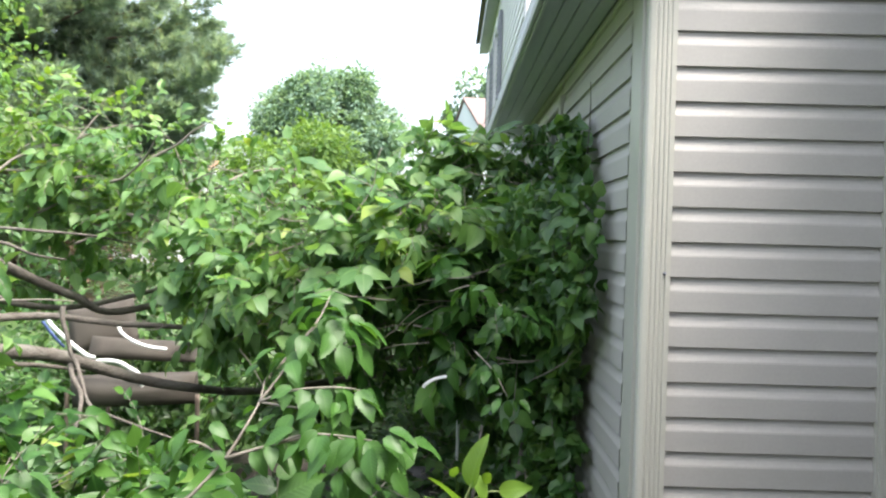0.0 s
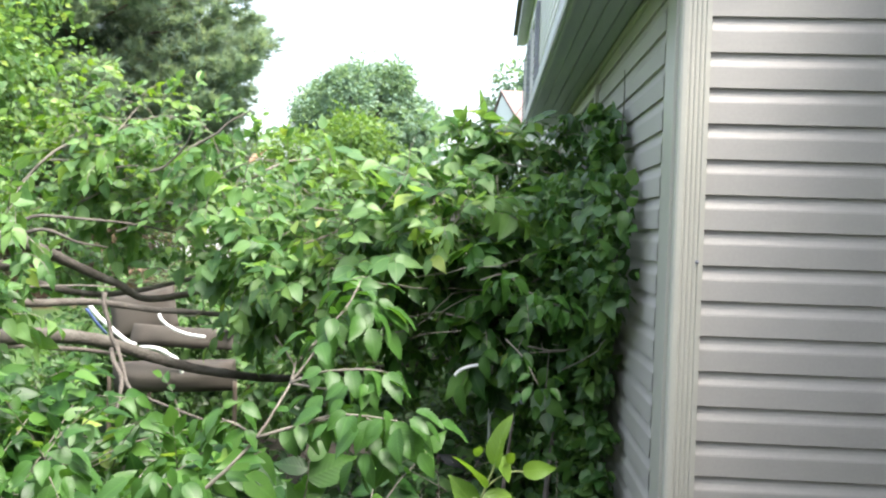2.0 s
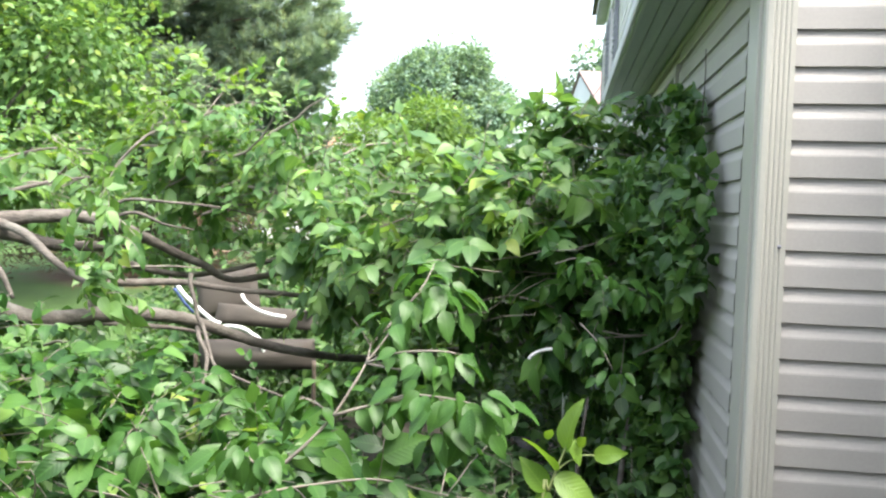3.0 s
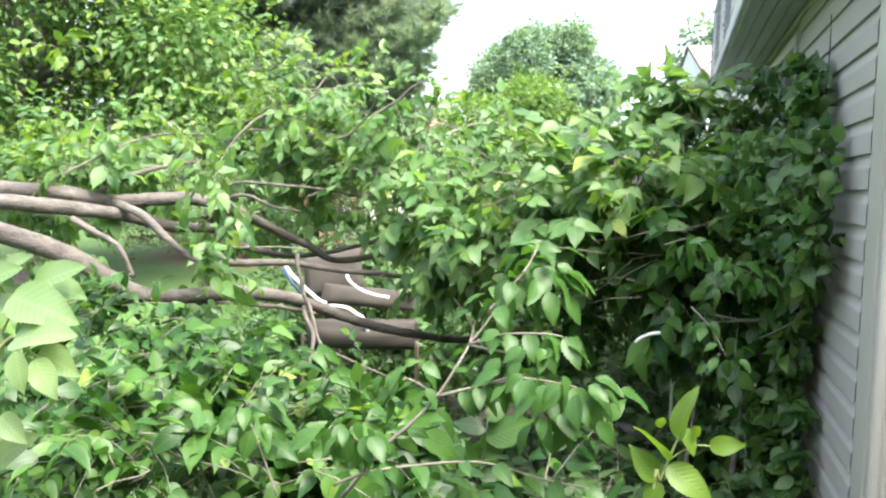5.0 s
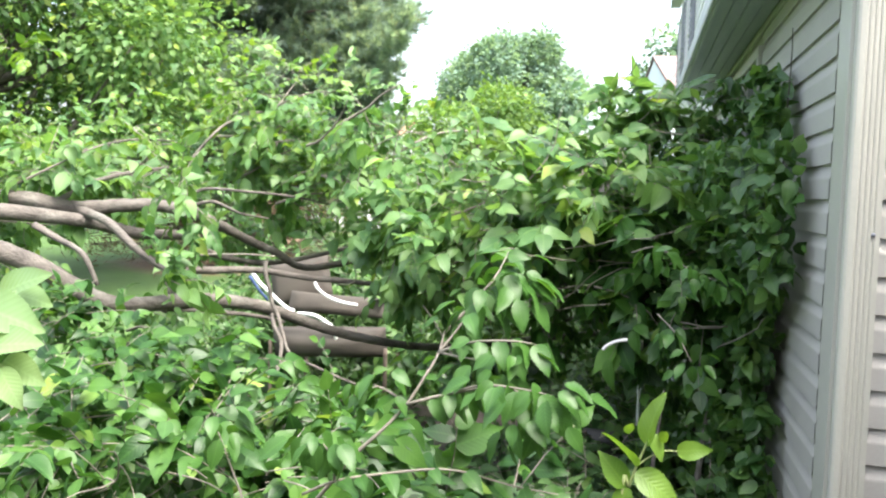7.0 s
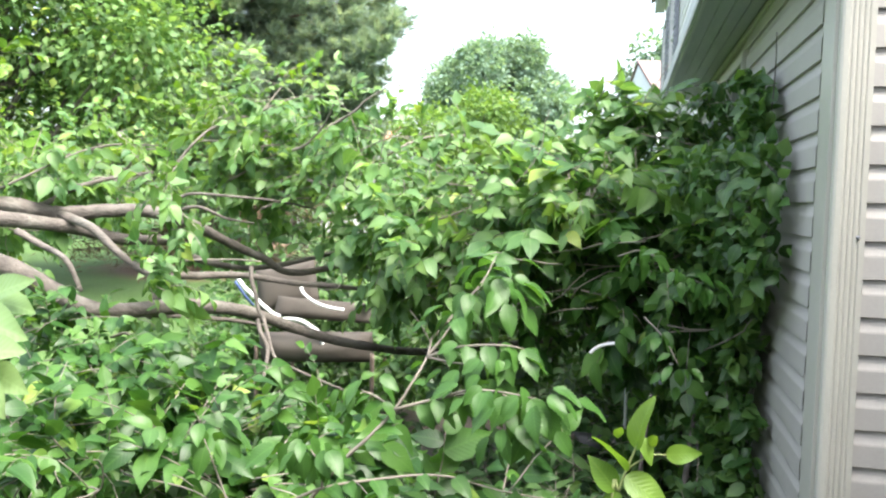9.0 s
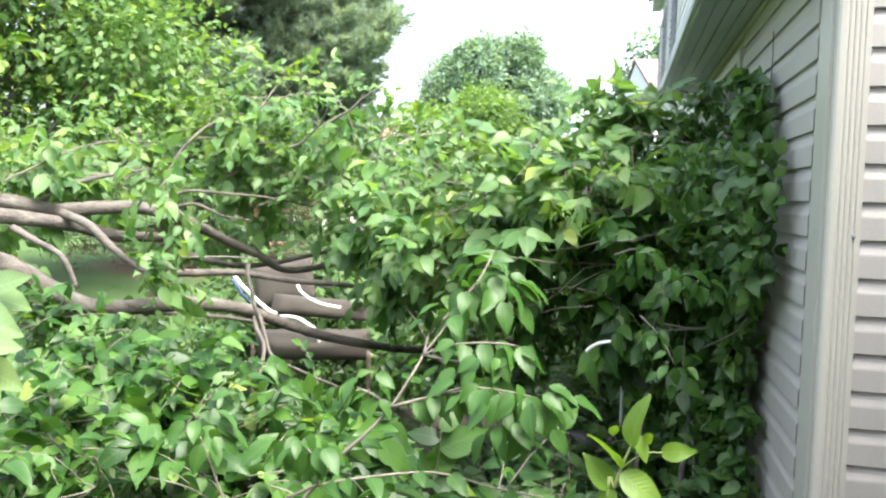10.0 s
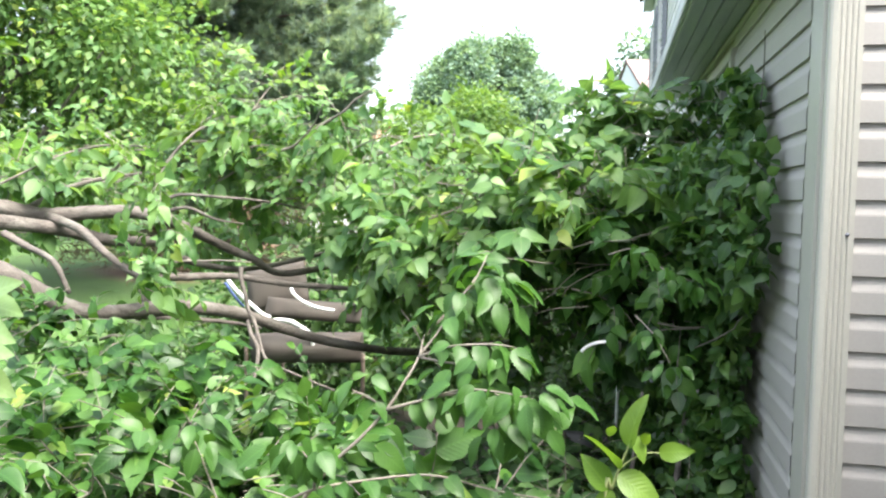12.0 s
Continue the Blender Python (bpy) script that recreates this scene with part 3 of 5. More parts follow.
def build_tall_house():
    """The two-storey part behind, whose side runs on in the same direction."""
    h = thing("two_storey_house", "two-storey house in pale lap siding with shutters", "house")
    x0, y0, y1, eave = 0.01, 4.72, 12.3, 5.38
    box_part("wall", (x0 + 0.014, y0 + 0.014, 0), (6.0, y1, 5.5), SHEATH, h)
    siding(h, [(y0 + 0.1, y1, 0.2, eave - 0.02, x0)], PALE, "x")
    siding(h, [(x0 + 0.1, 3.0, 3.0, 6.2, y0)], PALE, "y")
    corner_post(h, x0, y0 - 0.012, 0.1, eave, PALE)
    # windows with shutters on the upper floor
    for wy in (8.4, 10.6):
        w = thing("window", "", "")
        attach(w, h)
        bm = bmesh.new()
        for lo, hi in (((x0 - 0.05, wy, 3.55), (x0 + 0.02, wy + 0.07, 4.95)), ((x0 - 0.05, wy + 0.83, 3.55), (x0 + 0.02, wy + 0.9, 4.95)),
                       ((x0 - 0.05, wy + 0.07, 4.87), (x0 + 0.02, wy + 0.83, 4.95)), ((x0 - 0.07, wy + 0.07, 3.55), (x0 + 0.02, wy + 0.83, 3.63)),
                       ((x0 - 0.035, wy + 0.07, 4.22), (x0 + 0.02, wy + 0.83, 4.27))):
            box(bm, lo, hi, 0.004)
        part("window_frame", bm, PALE, w)
        box_part("pane", (x0 - 0.012, wy + 0.07, 3.63), (x0 - 0.006, wy + 0.83, 4.87), GLASS, w)
        for sy in (wy - 0.36, wy + 0.93):
            bm = bmesh.new()
            box(bm, (x0 - 0.045, sy, 3.55), (x0 - 0.005, sy + 0.33, 4.95), 0.004)
            shutter = part("shutter", bm, SHUTTER, h, "dark grey louvred shutter")
            for i in range(16):
                slat = box_part("slat", (x0 - 0.056, sy + 0.04, 3.63 + i * 0.08), (x0 - 0.045, sy + 0.29, 3.67 + i * 0.08), SHUTTER)
                slat.parent = shutter
    bm = bmesh.new()
    box(bm, (x0 - 0.15, y0 - 0.2, eave), (x0, y1 + 0.25, eave + 0.02), 0.003)
    part("soffit", bm, DARK_EAVE, h)
    box_part("fascia", (x0 - 0.17, y0 - 0.22, eave - 0.01), (x0 - 0.15, y1 + 0.27, eave + 0.2), DARK_EAVE, h)
    slab("roof", [(x0 - 0.24, y0 - 0.25, eave + 0.24), (2.95, y0 - 0.25, 7.0), (2.95, y1 + 0.3, 7.0), (x0 - 0.24, y1 + 0.3, eave + 0.24)], 0.06, SHINGLE, h)
    slab("roof", [(2.95, y0 - 0.25, 7.0), (6.4, y0 - 0.25, eave + 0.24), (6.4, y1 + 0.3, eave + 0.24), (2.95, y1 + 0.3, 7.0)], 0.06, SHINGLE, h)


build_tall_house()


def build_gable_house(name, label, x0, x1, y0, y1, wall_top, ridge, axis, wall_mat, roof_mat):
    """A far house: walls, a gabled roof with its ridge along axis, windows."""
    h = thing(name, label, "house")
    bm = bmesh.new()
    if axis == "x":
        ym = (y0 + y1) / 2
        ends = [[(x, y0, 0), (x, y1, 0), (x, y1, wall_top - 0.25), (x, ym, ridge - 0.2), (x, y0, wall_top - 0.25)] for x in (x0, x1)]
    else:
        xm = (x0 + x1) / 2
        ends = [[(x0, y, 0), (x1, y, 0), (x1, y, wall_top - 0.25), (xm, y, ridge - 0.2), (x0, y, wall_top - 0.25)] for y in (y0, y1)]
    a, b = [[bm.verts.new(c) for c in e] for e in ends]
    bm.faces.new(a)
    bm.faces.new(b[::-1])
    for i in range(5):
        j = (i + 1) % 5
        bm.faces.new((a[i], b[i], b[j], a[j]))
    bmesh.ops.recalc_face_normals(bm, faces=bm.faces)
    part("wall", bm, wall_mat, h)
    o = 0.06
    if axis == "x":
        for ya, yb in ((y0 - o, ym), (y1 + o, ym)):
            slab("roof", [(x0 - o, ya, wall_top - 0.12), (x1 + o, ya, wall_top - 0.12), (x1 + o, yb, ridge), (x0 - o, yb, ridge)], 0.12, roof_mat, h)
    else:
        for xa, xb in ((x0 - o, xm), (x1 + o, xm)):
            slab("roof", [(xa, y0 - o, wall_top - 0.12), (xa, y1 + o, wall_top - 0.12), (xb, y1 + o, ridge), (xb, y0 - o, ridge)], 0.12, roof_mat, h)
    for i in range(3):
        wx = x0 + (x1 - x0) * (i + 0.5) / 3
        box_part("window", (wx - 0.45, y0 - 0.04, wall_top - 1.9), (wx + 0.45, y0 + 0.02, wall_top - 0.6), GLASS, h)
    return h


# a pale house whose roof slopes to the viewer beyond the two-storey one
gable = build_gable_house("far_house", "pale far house with a faded red-brown roof", 0.0, 9.0, 0.0, 7.2, 6.05, 7.75, "x", FAR_WALL, RED_ROOF)
gable.matrix_basis = pose(0.5, 27.4, 0, 0, 0, 11)
build_gable_house("far_house", "distant pale house with a small orange roof", -19.0, -13.3, 38.5, 46.0, 5.0, 6.2, "x", PALE, ORANGE_ROOF)


# ---------------------------------------------------------------- standing trees
def broad_tree(name, label, x, y, height, low, spread, leaf_len, leaf_count, mat, seed, trunk_r=0.18, squash=1.0, clumps=26, offs=(0, 0), shape=TINY_LEAF):
    """A broadleaf tree: tapered trunk, limbs to clumps of leaves, an uneven outline with gaps."""
    rng = random.Random(seed)
    t = thing(name, label, "tree")
    mid = (low + height) / 2
    half = (height - low) / 2
    tube("trunk", [(x, y, -0.1), (x + 0.1, y, low * 0.6), (x + offs[0] * 0.5, y + offs[1] * 0.5, mid), (x + offs[0], y + offs[1], height - half * 0.4)],
         trunk_r, trunk_r * 0.25, BARK, t, "", 8, 6, 0.06, seed, trunk_r * 0.5)
    rows = []
    centres = []
    for i in range(clumps):
        a, e = rng.uniform(0, 2 * math.pi), rng.uniform(-0.9, 1.0)
        rad = rng.uniform(0.4, 0.95)
        c = np.array([x + offs[0] + math.cos(a) * spread * rad * math.sqrt(max(0.05, 1 - e * e * 0.8)),
                      y + offs[1] + math.sin(a) * spread * squash * rad * math.sqrt(max(0.05, 1 - e * e * 0.8)), mid + e * half * 0.82])
        centres.append((c, spread * rng.uniform(0.15, 0.34)))
    for i, (c, r) in enumerate(centres):
        if i % 3 == 0:
            root = (x + offs[0] * 0.4, y + offs[1] * 0.4, max(low * 0.7, c[2] - half * 0.7))
            bend = tuple((np.array(root) + c) / 2 + np.array([0, 0, -0.1 * half]))
            tube("limb", [root, bend, tuple(c)], trunk_r * 0.4, trunk_r * 0.08, BARK, t, "", 6, 4, 0.05, i)
    per = leaf_count // clumps
    for c, r in centres:
        for _ in range(per):
            d = np.array([rng.gauss(0, 1), rng.gauss(0, 1), rng.gauss(0, 0.75)])
            d /= np.linalg.norm(d) + 1e-9
            p = c + d * r * rng.uniform(0.35, 1.0) ** 0.6 * rng.choice((1, 1, 1, 1.25))
            rows.append((p, d + np.array([rng.gauss(0, 0.5), rng.gauss(0, 0.5), rng.gauss(-0.3, 0.4)]),
                         np.array([rng.gauss(0, 0.5), rng.gauss(0, 0.5) - 0.2, 1.0]), leaf_len * rng.uniform(0.6, 1.3)))
    leaves_part("crown", rows, shape, mat, t)
    return t


broad_tree("round_tree", "round-crowned green shade tree in the distance", -7.7, 42.4, 11.0, 3.0, 4.1, 0.26, 66000, LEAF_HAZY, 11, 0.3, clumps=110)
broad_tree("small_far_tree", "small green tree behind the red-brown roof", 1.5, 39.0, 10.4, 4.0, 2.9, 0.34, 8000, LEAF_HAZY, 12, 0.2)
broad_tree("lime_shrub_tree", "yellow-green small tree beyond the fallen one", -2.4, 6.5, 3.45, 0.9, 1.05, 0.065, 16000, LEAF_LIME, 13, 0.05, clumps=34)
broad_tree("yard_tree", "bright green leafy tree on the lawn", -12.2, 9.6, 8.6, 1.1, 4.1, 0.15, 60000, LEAF_YARD, 14, 0.2, clumps=140, shape=FAR_LEAF)
broad_tree("back_tree", "light green tree seen behind the pine", -13.6, 27.0, 9.0, 2.0, 2.7, 0.24, 7000, LEAF_LIME, 15, 0.25, clumps=36)
broad_tree("back_tree", "green tree at the far edge of the lawn", -20.0, 30.0, 11.0, 1.5, 6.0, 0.36, 9000, LEAF_HAZY, 16, 0.3, clumps=44)
broad_tree("back_tree", "green tree at the far edge of the lawn", -31.0, 24.0, 12.0, 1.0, 7.0, 0.4, 9000, LEAF_HAZY, 17, 0.3, clumps=44)


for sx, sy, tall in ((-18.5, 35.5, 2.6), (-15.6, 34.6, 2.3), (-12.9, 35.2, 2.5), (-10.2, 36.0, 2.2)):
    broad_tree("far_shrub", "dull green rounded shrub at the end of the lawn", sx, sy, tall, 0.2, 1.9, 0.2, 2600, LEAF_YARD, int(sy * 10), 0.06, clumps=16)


def build_pine():
    rng = random.Random(21)
    t = thing("pine_tree", "tall dark green pine with drooping boughs", "tree")
    x, y = -10.9, 16.6
    tube("trunk", [(x, y, -0.1), (x + 0.05, y, 4), (x - 0.05, y, 9), (x, y, 15.5)], 0.24, 0.04, PINE_BARK, t, "", 10, 6, 0.08, 3, 0.1)
    needles = []
    spokes = []
    z = 1.6
    while z < 15:
        reach = 4.5 * min(1.0, 0.75 + 0.06 * z) * max(0.06, 1 - max(0, z - 6.5) / 9.0)
        for k in range(7):
            spokes.append((z, rng.uniform(0, 2 * math.pi), reach * rng.uniform(0.65, 1.0), rng.uniform(0.0, 0.7)))
        z += 0.5
    spokes += [(5.1, -0.22, 5.3, 0.8), (4.7, -0.3, 5.0, 0.6), (5.4, -0.05, 4.7, 0.9), (6.2, -0.2, 4.6, 0.9), (4.2, -0.15, 4.4, 0.3)]
    spokes += [(2.3 + 0.28 * i, rng.uniform(-0.55, 0.35), rng.uniform(3.9, 4.5), rng.uniform(0.0, 0.4)) for i in range(16)]
    for z, a, r, tip_rise in spokes:
        line = glide([(x, y, z), (x + math.cos(a) * r * 0.4, y + math.sin(a) * r * 0.4, z - 0.15 + 0.3 * tip_rise),
                      (x + math.cos(a) * r * 0.75, y + math.sin(a) * r * 0.75, z - 0.1 + 0.5 * tip_rise),
                      (x + math.cos(a) * r, y + math.sin(a) * r, z + 0.15 + tip_rise)], 5)
        v, f = tube_arrays(line, 0.045, 0.01, 5)
        raw_part("bough", v, f, PINE_BARK, t)
        for i in range(int(r * 22)):
            # a side shoot, tufted along its length
            s = rng.uniform(0.1, 1.0)
            j = min(len(line) - 2, int(s * (len(line) - 1)))
            c = line[j] + (line[j + 1] - line[j]) * rng.random()
            b = a + rng.choice((-1, 1)) * rng.uniform(0.3, 1.1)
            go = np.array([math.cos(b), math.sin(b), rng.uniform(-0.05, 0.45)])
            size = (1.25 - s) * 0.95 + 0.15
            for k in range(int(4 + size * 6)):
                c2 = c + go * size * rng.random() + np.array([0, 0, rng.gauss(0, 0.04)])
                for q in range(8):
                    d = go + np.array([rng.gauss(0, 0.6), rng.gauss(0, 0.6), rng.gauss(0.15, 0.5)])
                    needles.append((c2, d, np.array([rng.gauss(0, 1), rng.gauss(0, 1), 0.6]), rng.uniform(0.16, 0.3)))
    tv, tuv, tf = np.array([(-0.055, 0, 0), (0.055, 0.05, 0), (0, 1.0, 0)], float), np.array([(0, 0), (1, 0), (0.5, 1)]), [(0, 1, 2)]
    leaves_part("needles", needles, (tv, tuv, tf), HAZY_NEEDLE, t)
    dead = []
    for i in range(120):
        z, a, r = rng.uniform(0.4, 3.5), rng.uniform(0, 2 * math.pi), rng.uniform(1.8, 4.2)
        line = glide([(x, y, z), (x + math.cos(a) * r * 0.5, y + math.sin(a) * r * 0.5, z - 0.1), (x + math.cos(a) * r, y + math.sin(a) * r, z - 0.3)], 5)
        v, f = tube_arrays(line, 0.03, 0.008, 4)
        raw_part("dead_branch", v, f, PINE_BARK, t, "bare brown lower branch")
        for k in range(110):
            j = rng.randrange(3, len(line))
            p = line[j] + np.array([rng.gauss(0, 0.28), rng.gauss(0, 0.28), rng.gauss(-0.05, 0.16)])
            dead.append((p, np.array([rng.gauss(0, 1), rng.gauss(0, 1), rng.gauss(-0.3, 0.6)]), np.array([rng.gauss(0, 1), rng.gauss(0, 1), 0.5]), rng.uniform(0.15, 0.35)))
    leaves_part("dead_needles", dead, (tv, tuv, tf), DEAD_NEEDLE, t, "dry brown needles")


build_pine()


# ---------------------------------------------------------------- the fallen tree across the yard
fallen = thing("fallen_tree", "fallen leafy elm lying across the yard to the wall", "tree", at=(-6.0, -0.2, 0.0))
tube("trunk", [(-9.5, -1.6, 0.12), (-8.0, -0.9, 0.35), (-6.2, -0.1, 0.95), (-4.9, 0.45, 1.55), (-4.1, 0.6, 1.76)], 0.2, 0.1, BARK, fallen,
     "toppled grey-brown trunk", 12, 6, 0.06, 5, 0.12)

MAIN_BOUGHS = [
    (0.05, 0.016, [(-3.71, 0.4, 1.68), (-3.32, 0.5, 1.56), (-3.17, 0.6, 1.45), (-2.98, 0.7, 1.35), (-2.69, 1.0, 1.35), (-2.52, 1.2, 1.31), (-2.43, 1.35, 1.25), (-2.24, 1.6, 1.13), (-2.02, 1.8, 1.05), (-1.75, 2.1, 0.98), (-1.23, 2.3, 1.03), (-0.68, 2.4, 1.1)]),
    (0.045, 0.012, [(-4.02, 0.7, 1.79), (-3.58, 0.8, 1.76), (-3.35, 1.0, 1.72), (-3.23, 1.2, 1.66), (-3.05, 1.4, 1.64), (-3.03, 1.6, 1.54), (-2.79, 2.0, 1.46), (-2.19, 2.3, 1.61)]),
    (0.045, 0.018, [(-4.12, 0.8, 1.85), (-3.67, 0.9, 1.83), (-3.45, 1.0, 1.79), (-3.23, 1.1, 1.81), (-3.05, 1.2, 1.81), (-2.91, 1.4, 1.74), (-2.83, 1.7, 1.62), (-2.73, 1.9, 1.53), (-2.57, 2.1, 1.43), (-1.99, 2.4, 1.58)]),
    (0.017, 0.008, [(-3.2, 1.1, 1.27), (-2.9, 1.2, 1.26), (-2.64, 1.4, 1.22), (-2.53, 1.6, 1.16)]),
    (0.026, 0.01, [(-3.45, 1.0, 1.79), (-3.18, 0.9, 1.73), (-2.96, 0.8, 1.62), (-2.82, 0.8, 1.53), (-2.68, 0.8, 1.48)]),
    (0.018, 0.007, [(-3.56, 1.0, 1.82), (-3.4, 1.1, 1.93), (-3.23, 1.2, 1.99), (-3.09, 1.3, 2.02)]),
    (0.026, 0.012, [(-3.0, 1.1, 1.26), (-2.93, 1.2, 1.45), (-2.8, 1.3, 1.47), (-2.64, 1.5, 1.46), (-2.38, 1.6, 1.42), (-2.11, 1.7, 1.4), (-1.82, 1.8, 1.36)]),
    (0.011, 0.005, [(-3.0, 1.4, 1.88), (-2.91, 1.4, 1.91), (-2.68, 1.4, 1.9), (-2.5, 1.6, 1.88), (-2.31, 1.8, 1.83)]),
    (0.012, 0.005, [(-2.96, 1.3, 1.81), (-2.82, 1.3, 1.84), (-2.71, 1.4, 1.78), (-2.64, 1.6, 1.75)]),
    (0.011, 0.004, [(-2.32, 1.04, 1.32), (-2.27, 1.0, 1.23), (-2.22, 0.95, 1.15), (-2.16, 0.9, 1.12), (-2.08, 0.85, 1.11), (-1.91, 0.8, 1.07), (-1.75, 0.8, 1.02)]),
    (0.012, 0.009, [(-2.41, 1.1, 1.55), (-2.4, 1.08, 1.49), (-2.37, 1.07, 1.41), (-2.35, 1.06, 1.34), (-2.3, 1.03, 1.29)]),
    (0.013, 0.008, [(-2.35, 1.06, 1.29), (-2.31, 1.0, 1.24), (-2.25, 0.95, 1.18), (-2.22, 0.88, 1.12), (-2.2, 0.8, 1.06)]),
    (0.019, 0.01, [(-3.44, 0.7, 1.71), (-3.31, 0.7, 1.65), (-3.09, 0.6, 1.59), (-3.01, 0.6, 1.45)]),
    (0.012, 0.004, [(-3.88, 1.4, 2.02), (-3.73, 1.4, 2.1), (-3.47, 1.5, 2.18), (-3.31, 1.7, 2.19)]),
    (0.009, 0.004, [(-3.14, 1.6, 2.07), (-3.01, 1.6, 2.21), (-2.93, 1.7, 2.31), (-2.76, 1.8, 2.35), (-2.66, 2.0, 2.58)]),
    (0.012, 0.004, [(-2.19, 2.3, 1.61), (-1.82, 2.0, 1.74), (-1.32, 1.7, 1.73), (-0.98, 1.6, 1.96), (-0.79, 1.7, 2.11)]),
    (0.012, 0.004, [(-1.75, 2.1, 0.97), (-1.36, 1.8, 1.25), (-1.06, 1.6, 1.57), (-0.87, 1.4, 1.79), (-0.58, 1.4, 1.99)]),
    (0.01, 0.004, [(-1.23, 2.3, 1.03), (-0.85, 1.7, 1.29), (-0.66, 1.4, 1.27), (-0.51, 1.3, 1.48), (-0.31, 1.2, 1.55)]),
]
for i, (r0, r1, pts) in enumerate(MAIN_BOUGHS):
    tube("limb", pts, r0, r1, BARK if r0 > 0.0105 else TWIG, fallen, "", 9 if r0 > 0.015 else 6, 7, 0.07 if r0 > 0.015 else 0.04, 30 + i)

CREST = [(-4.9, 2.0, 2.0, 0.42), (-4.37, 2.0, 1.97, 0.4), (-3.98, 2.1, 2.12, 0.3), (-3.54, 2.2, 2.14, 0.32), (-3.06, 2.2, 2.43, 0.3), (-2.62, 2.0, 2.44, 0.27), (-2.28, 1.8, 2.32, 0.22), (-2.11, 1.8, 2.1, 0.36), (-2.46, 2.0, 2.0, 0.34), (-1.87, 1.9, 2.25, 0.14), (-1.66, 1.7, 1.97, 0.28)]
MIDDLE = [(-1.77, 1.6, 1.78, 0.42), (-2.17, 1.9, 1.67, 0.2), (-1.33, 1.4, 1.86, 0.33), (-1.47, 1.4, 1.65, 0.36), (-1.07, 1.6, 2.04, 0.27), (-0.87, 1.6, 2.16, 0.2), (-0.74, 1.7, 2.41, 0.17), (-0.58, 1.75, 2.33, 0.14), (-0.76, 1.2, 1.93, 0.36), (-1.1, 1.2, 1.73, 0.36), (-1.77, 1.6, 1.5, 0.18)]
BY_HOUSE = [(-0.58, 1.4, 2.02, 0.28), (-0.8, 1.2, 1.66, 0.2), (-0.57, 1.2, 1.75, 0.26), (-0.36, 1.1, 1.56, 0.28), (-0.44, 1.8, 2.21, 0.22), (-1.02, 1.3, 1.45, 0.14), (-0.36, 1.4, 1.86, 0.3), (-0.34, 1.0, 1.42, 0.14)]
LOW = [(-3.18, 0.4, 1.25, 0.25), (-2.9, 0.2, 1.16, 0.3), (-2.83, 0.5, 1.15, 0.26), (-2.55, 0.1, 1.02, 0.28), (-2.38, 0.3, 1.08, 0.28), (-2.59, 0.8, 1.06, 0.18), (-2.15, 0.4, 0.99, 0.2), (-1.83, 0.0, 1.03, 0.25), (-1.99, -0.2, 1.03, 0.26), (-2.12, -0.4, 1.01, 0.24), (-2.29, -0.5, 1.08, 0.24), (-3.1, 0.0, 1.09, 0.3), (-2.48, -0.6, 1.04, 0.25)]
FRINGE = [(-1.64, 0.0, 1.04, 0.2), (-1.48, -0.3, 1.02, 0.2), (-1.68, -0.4, 1.02, 0.2), (-1.36, -0.2, 0.98, 0.15), (-1.09, -0.4, 1.04, 0.14), (-0.88, -0.5, 1.1, 0.12), (-1.83, 0.6, 1.02, 0.1)]
BACK = [(-1.6, 2.8, 0.78, 0.35), (-1.22, 2.9, 0.94, 0.32), (-1.92, 3.1, 0.91, 0.3), (-0.94, 3.3, 0.94, 0.32), (-2.48, 4.0, 0.88, 0.25), (-0.6, 3.2, 0.77, 0.3), (-1.49, 3.0, 1.24, 0.3), (-1.1, 3.2, 1.32, 0.3), (-0.62, 3.2, 1.26, 0.3), (-3.82, 4.4, 0.97, 0.36), (-3.31, 4.4, 1.15, 0.36), (-2.87, 4.4, 0.91, 0.35), (-4.23, 4.4, 0.51, 0.34), (-3.73, 4.6, 0.28, 0.4), (-3.15, 4.6, 0.32, 0.4), (-4.18, 3.6, 0.6, 0.3), (-4.49, 3.4, 0.47, 0.3), (-2.42, 3.8, 0.53, 0.3), (-4.33, 4.6, 0.92, 0.26), (-0.89, 1.8, 1.34, 0.12), (-1.0, 1.9, 0.8, 0.2), (-0.32, 1.85, 0.85, 0.18), (-0.65, 2.3, 0.7, 0.25), (-0.7, 1.2, 0.7, 0.16), (-0.35, 1.2, 0.75, 0.16)]
PENDANT = [(-2.64, 0.7, 1.88, 0.1), (-2.62, 0.7, 1.73, 0.08), (-2.65, 0.6, 1.5, 0.1), (-3.63, 1.1, 2.01, 0.22), (-3.48, 1.3, 1.93, 0.12), (-2.71, 1.8, 2.25, 0.2), (-2.91, 2.0, 2.02, 0.2), (-3.49, 0.8, 1.27, 0.14), (-3.06, 1.1, 1.25, 0.12), (-2.8, 1.2, 1.57, 0.08), (-1.83, 1.7, 1.37, 0.13), (-2.11, 1.6, 2.29, 0.12), (-4.91, 2.0, 1.65, 0.22), (-4.5, 1.6, 1.39, 0.16), (-4.72, 2.2, 1.55, 0.1), (-3.4, 2.1, 1.54, 0.14), (-3.11, 2.4, 1.61, 0.14), (-2.78, 2.4, 1.7, 0.14), (-4.69, 1.6, 1.91, 0.2)]
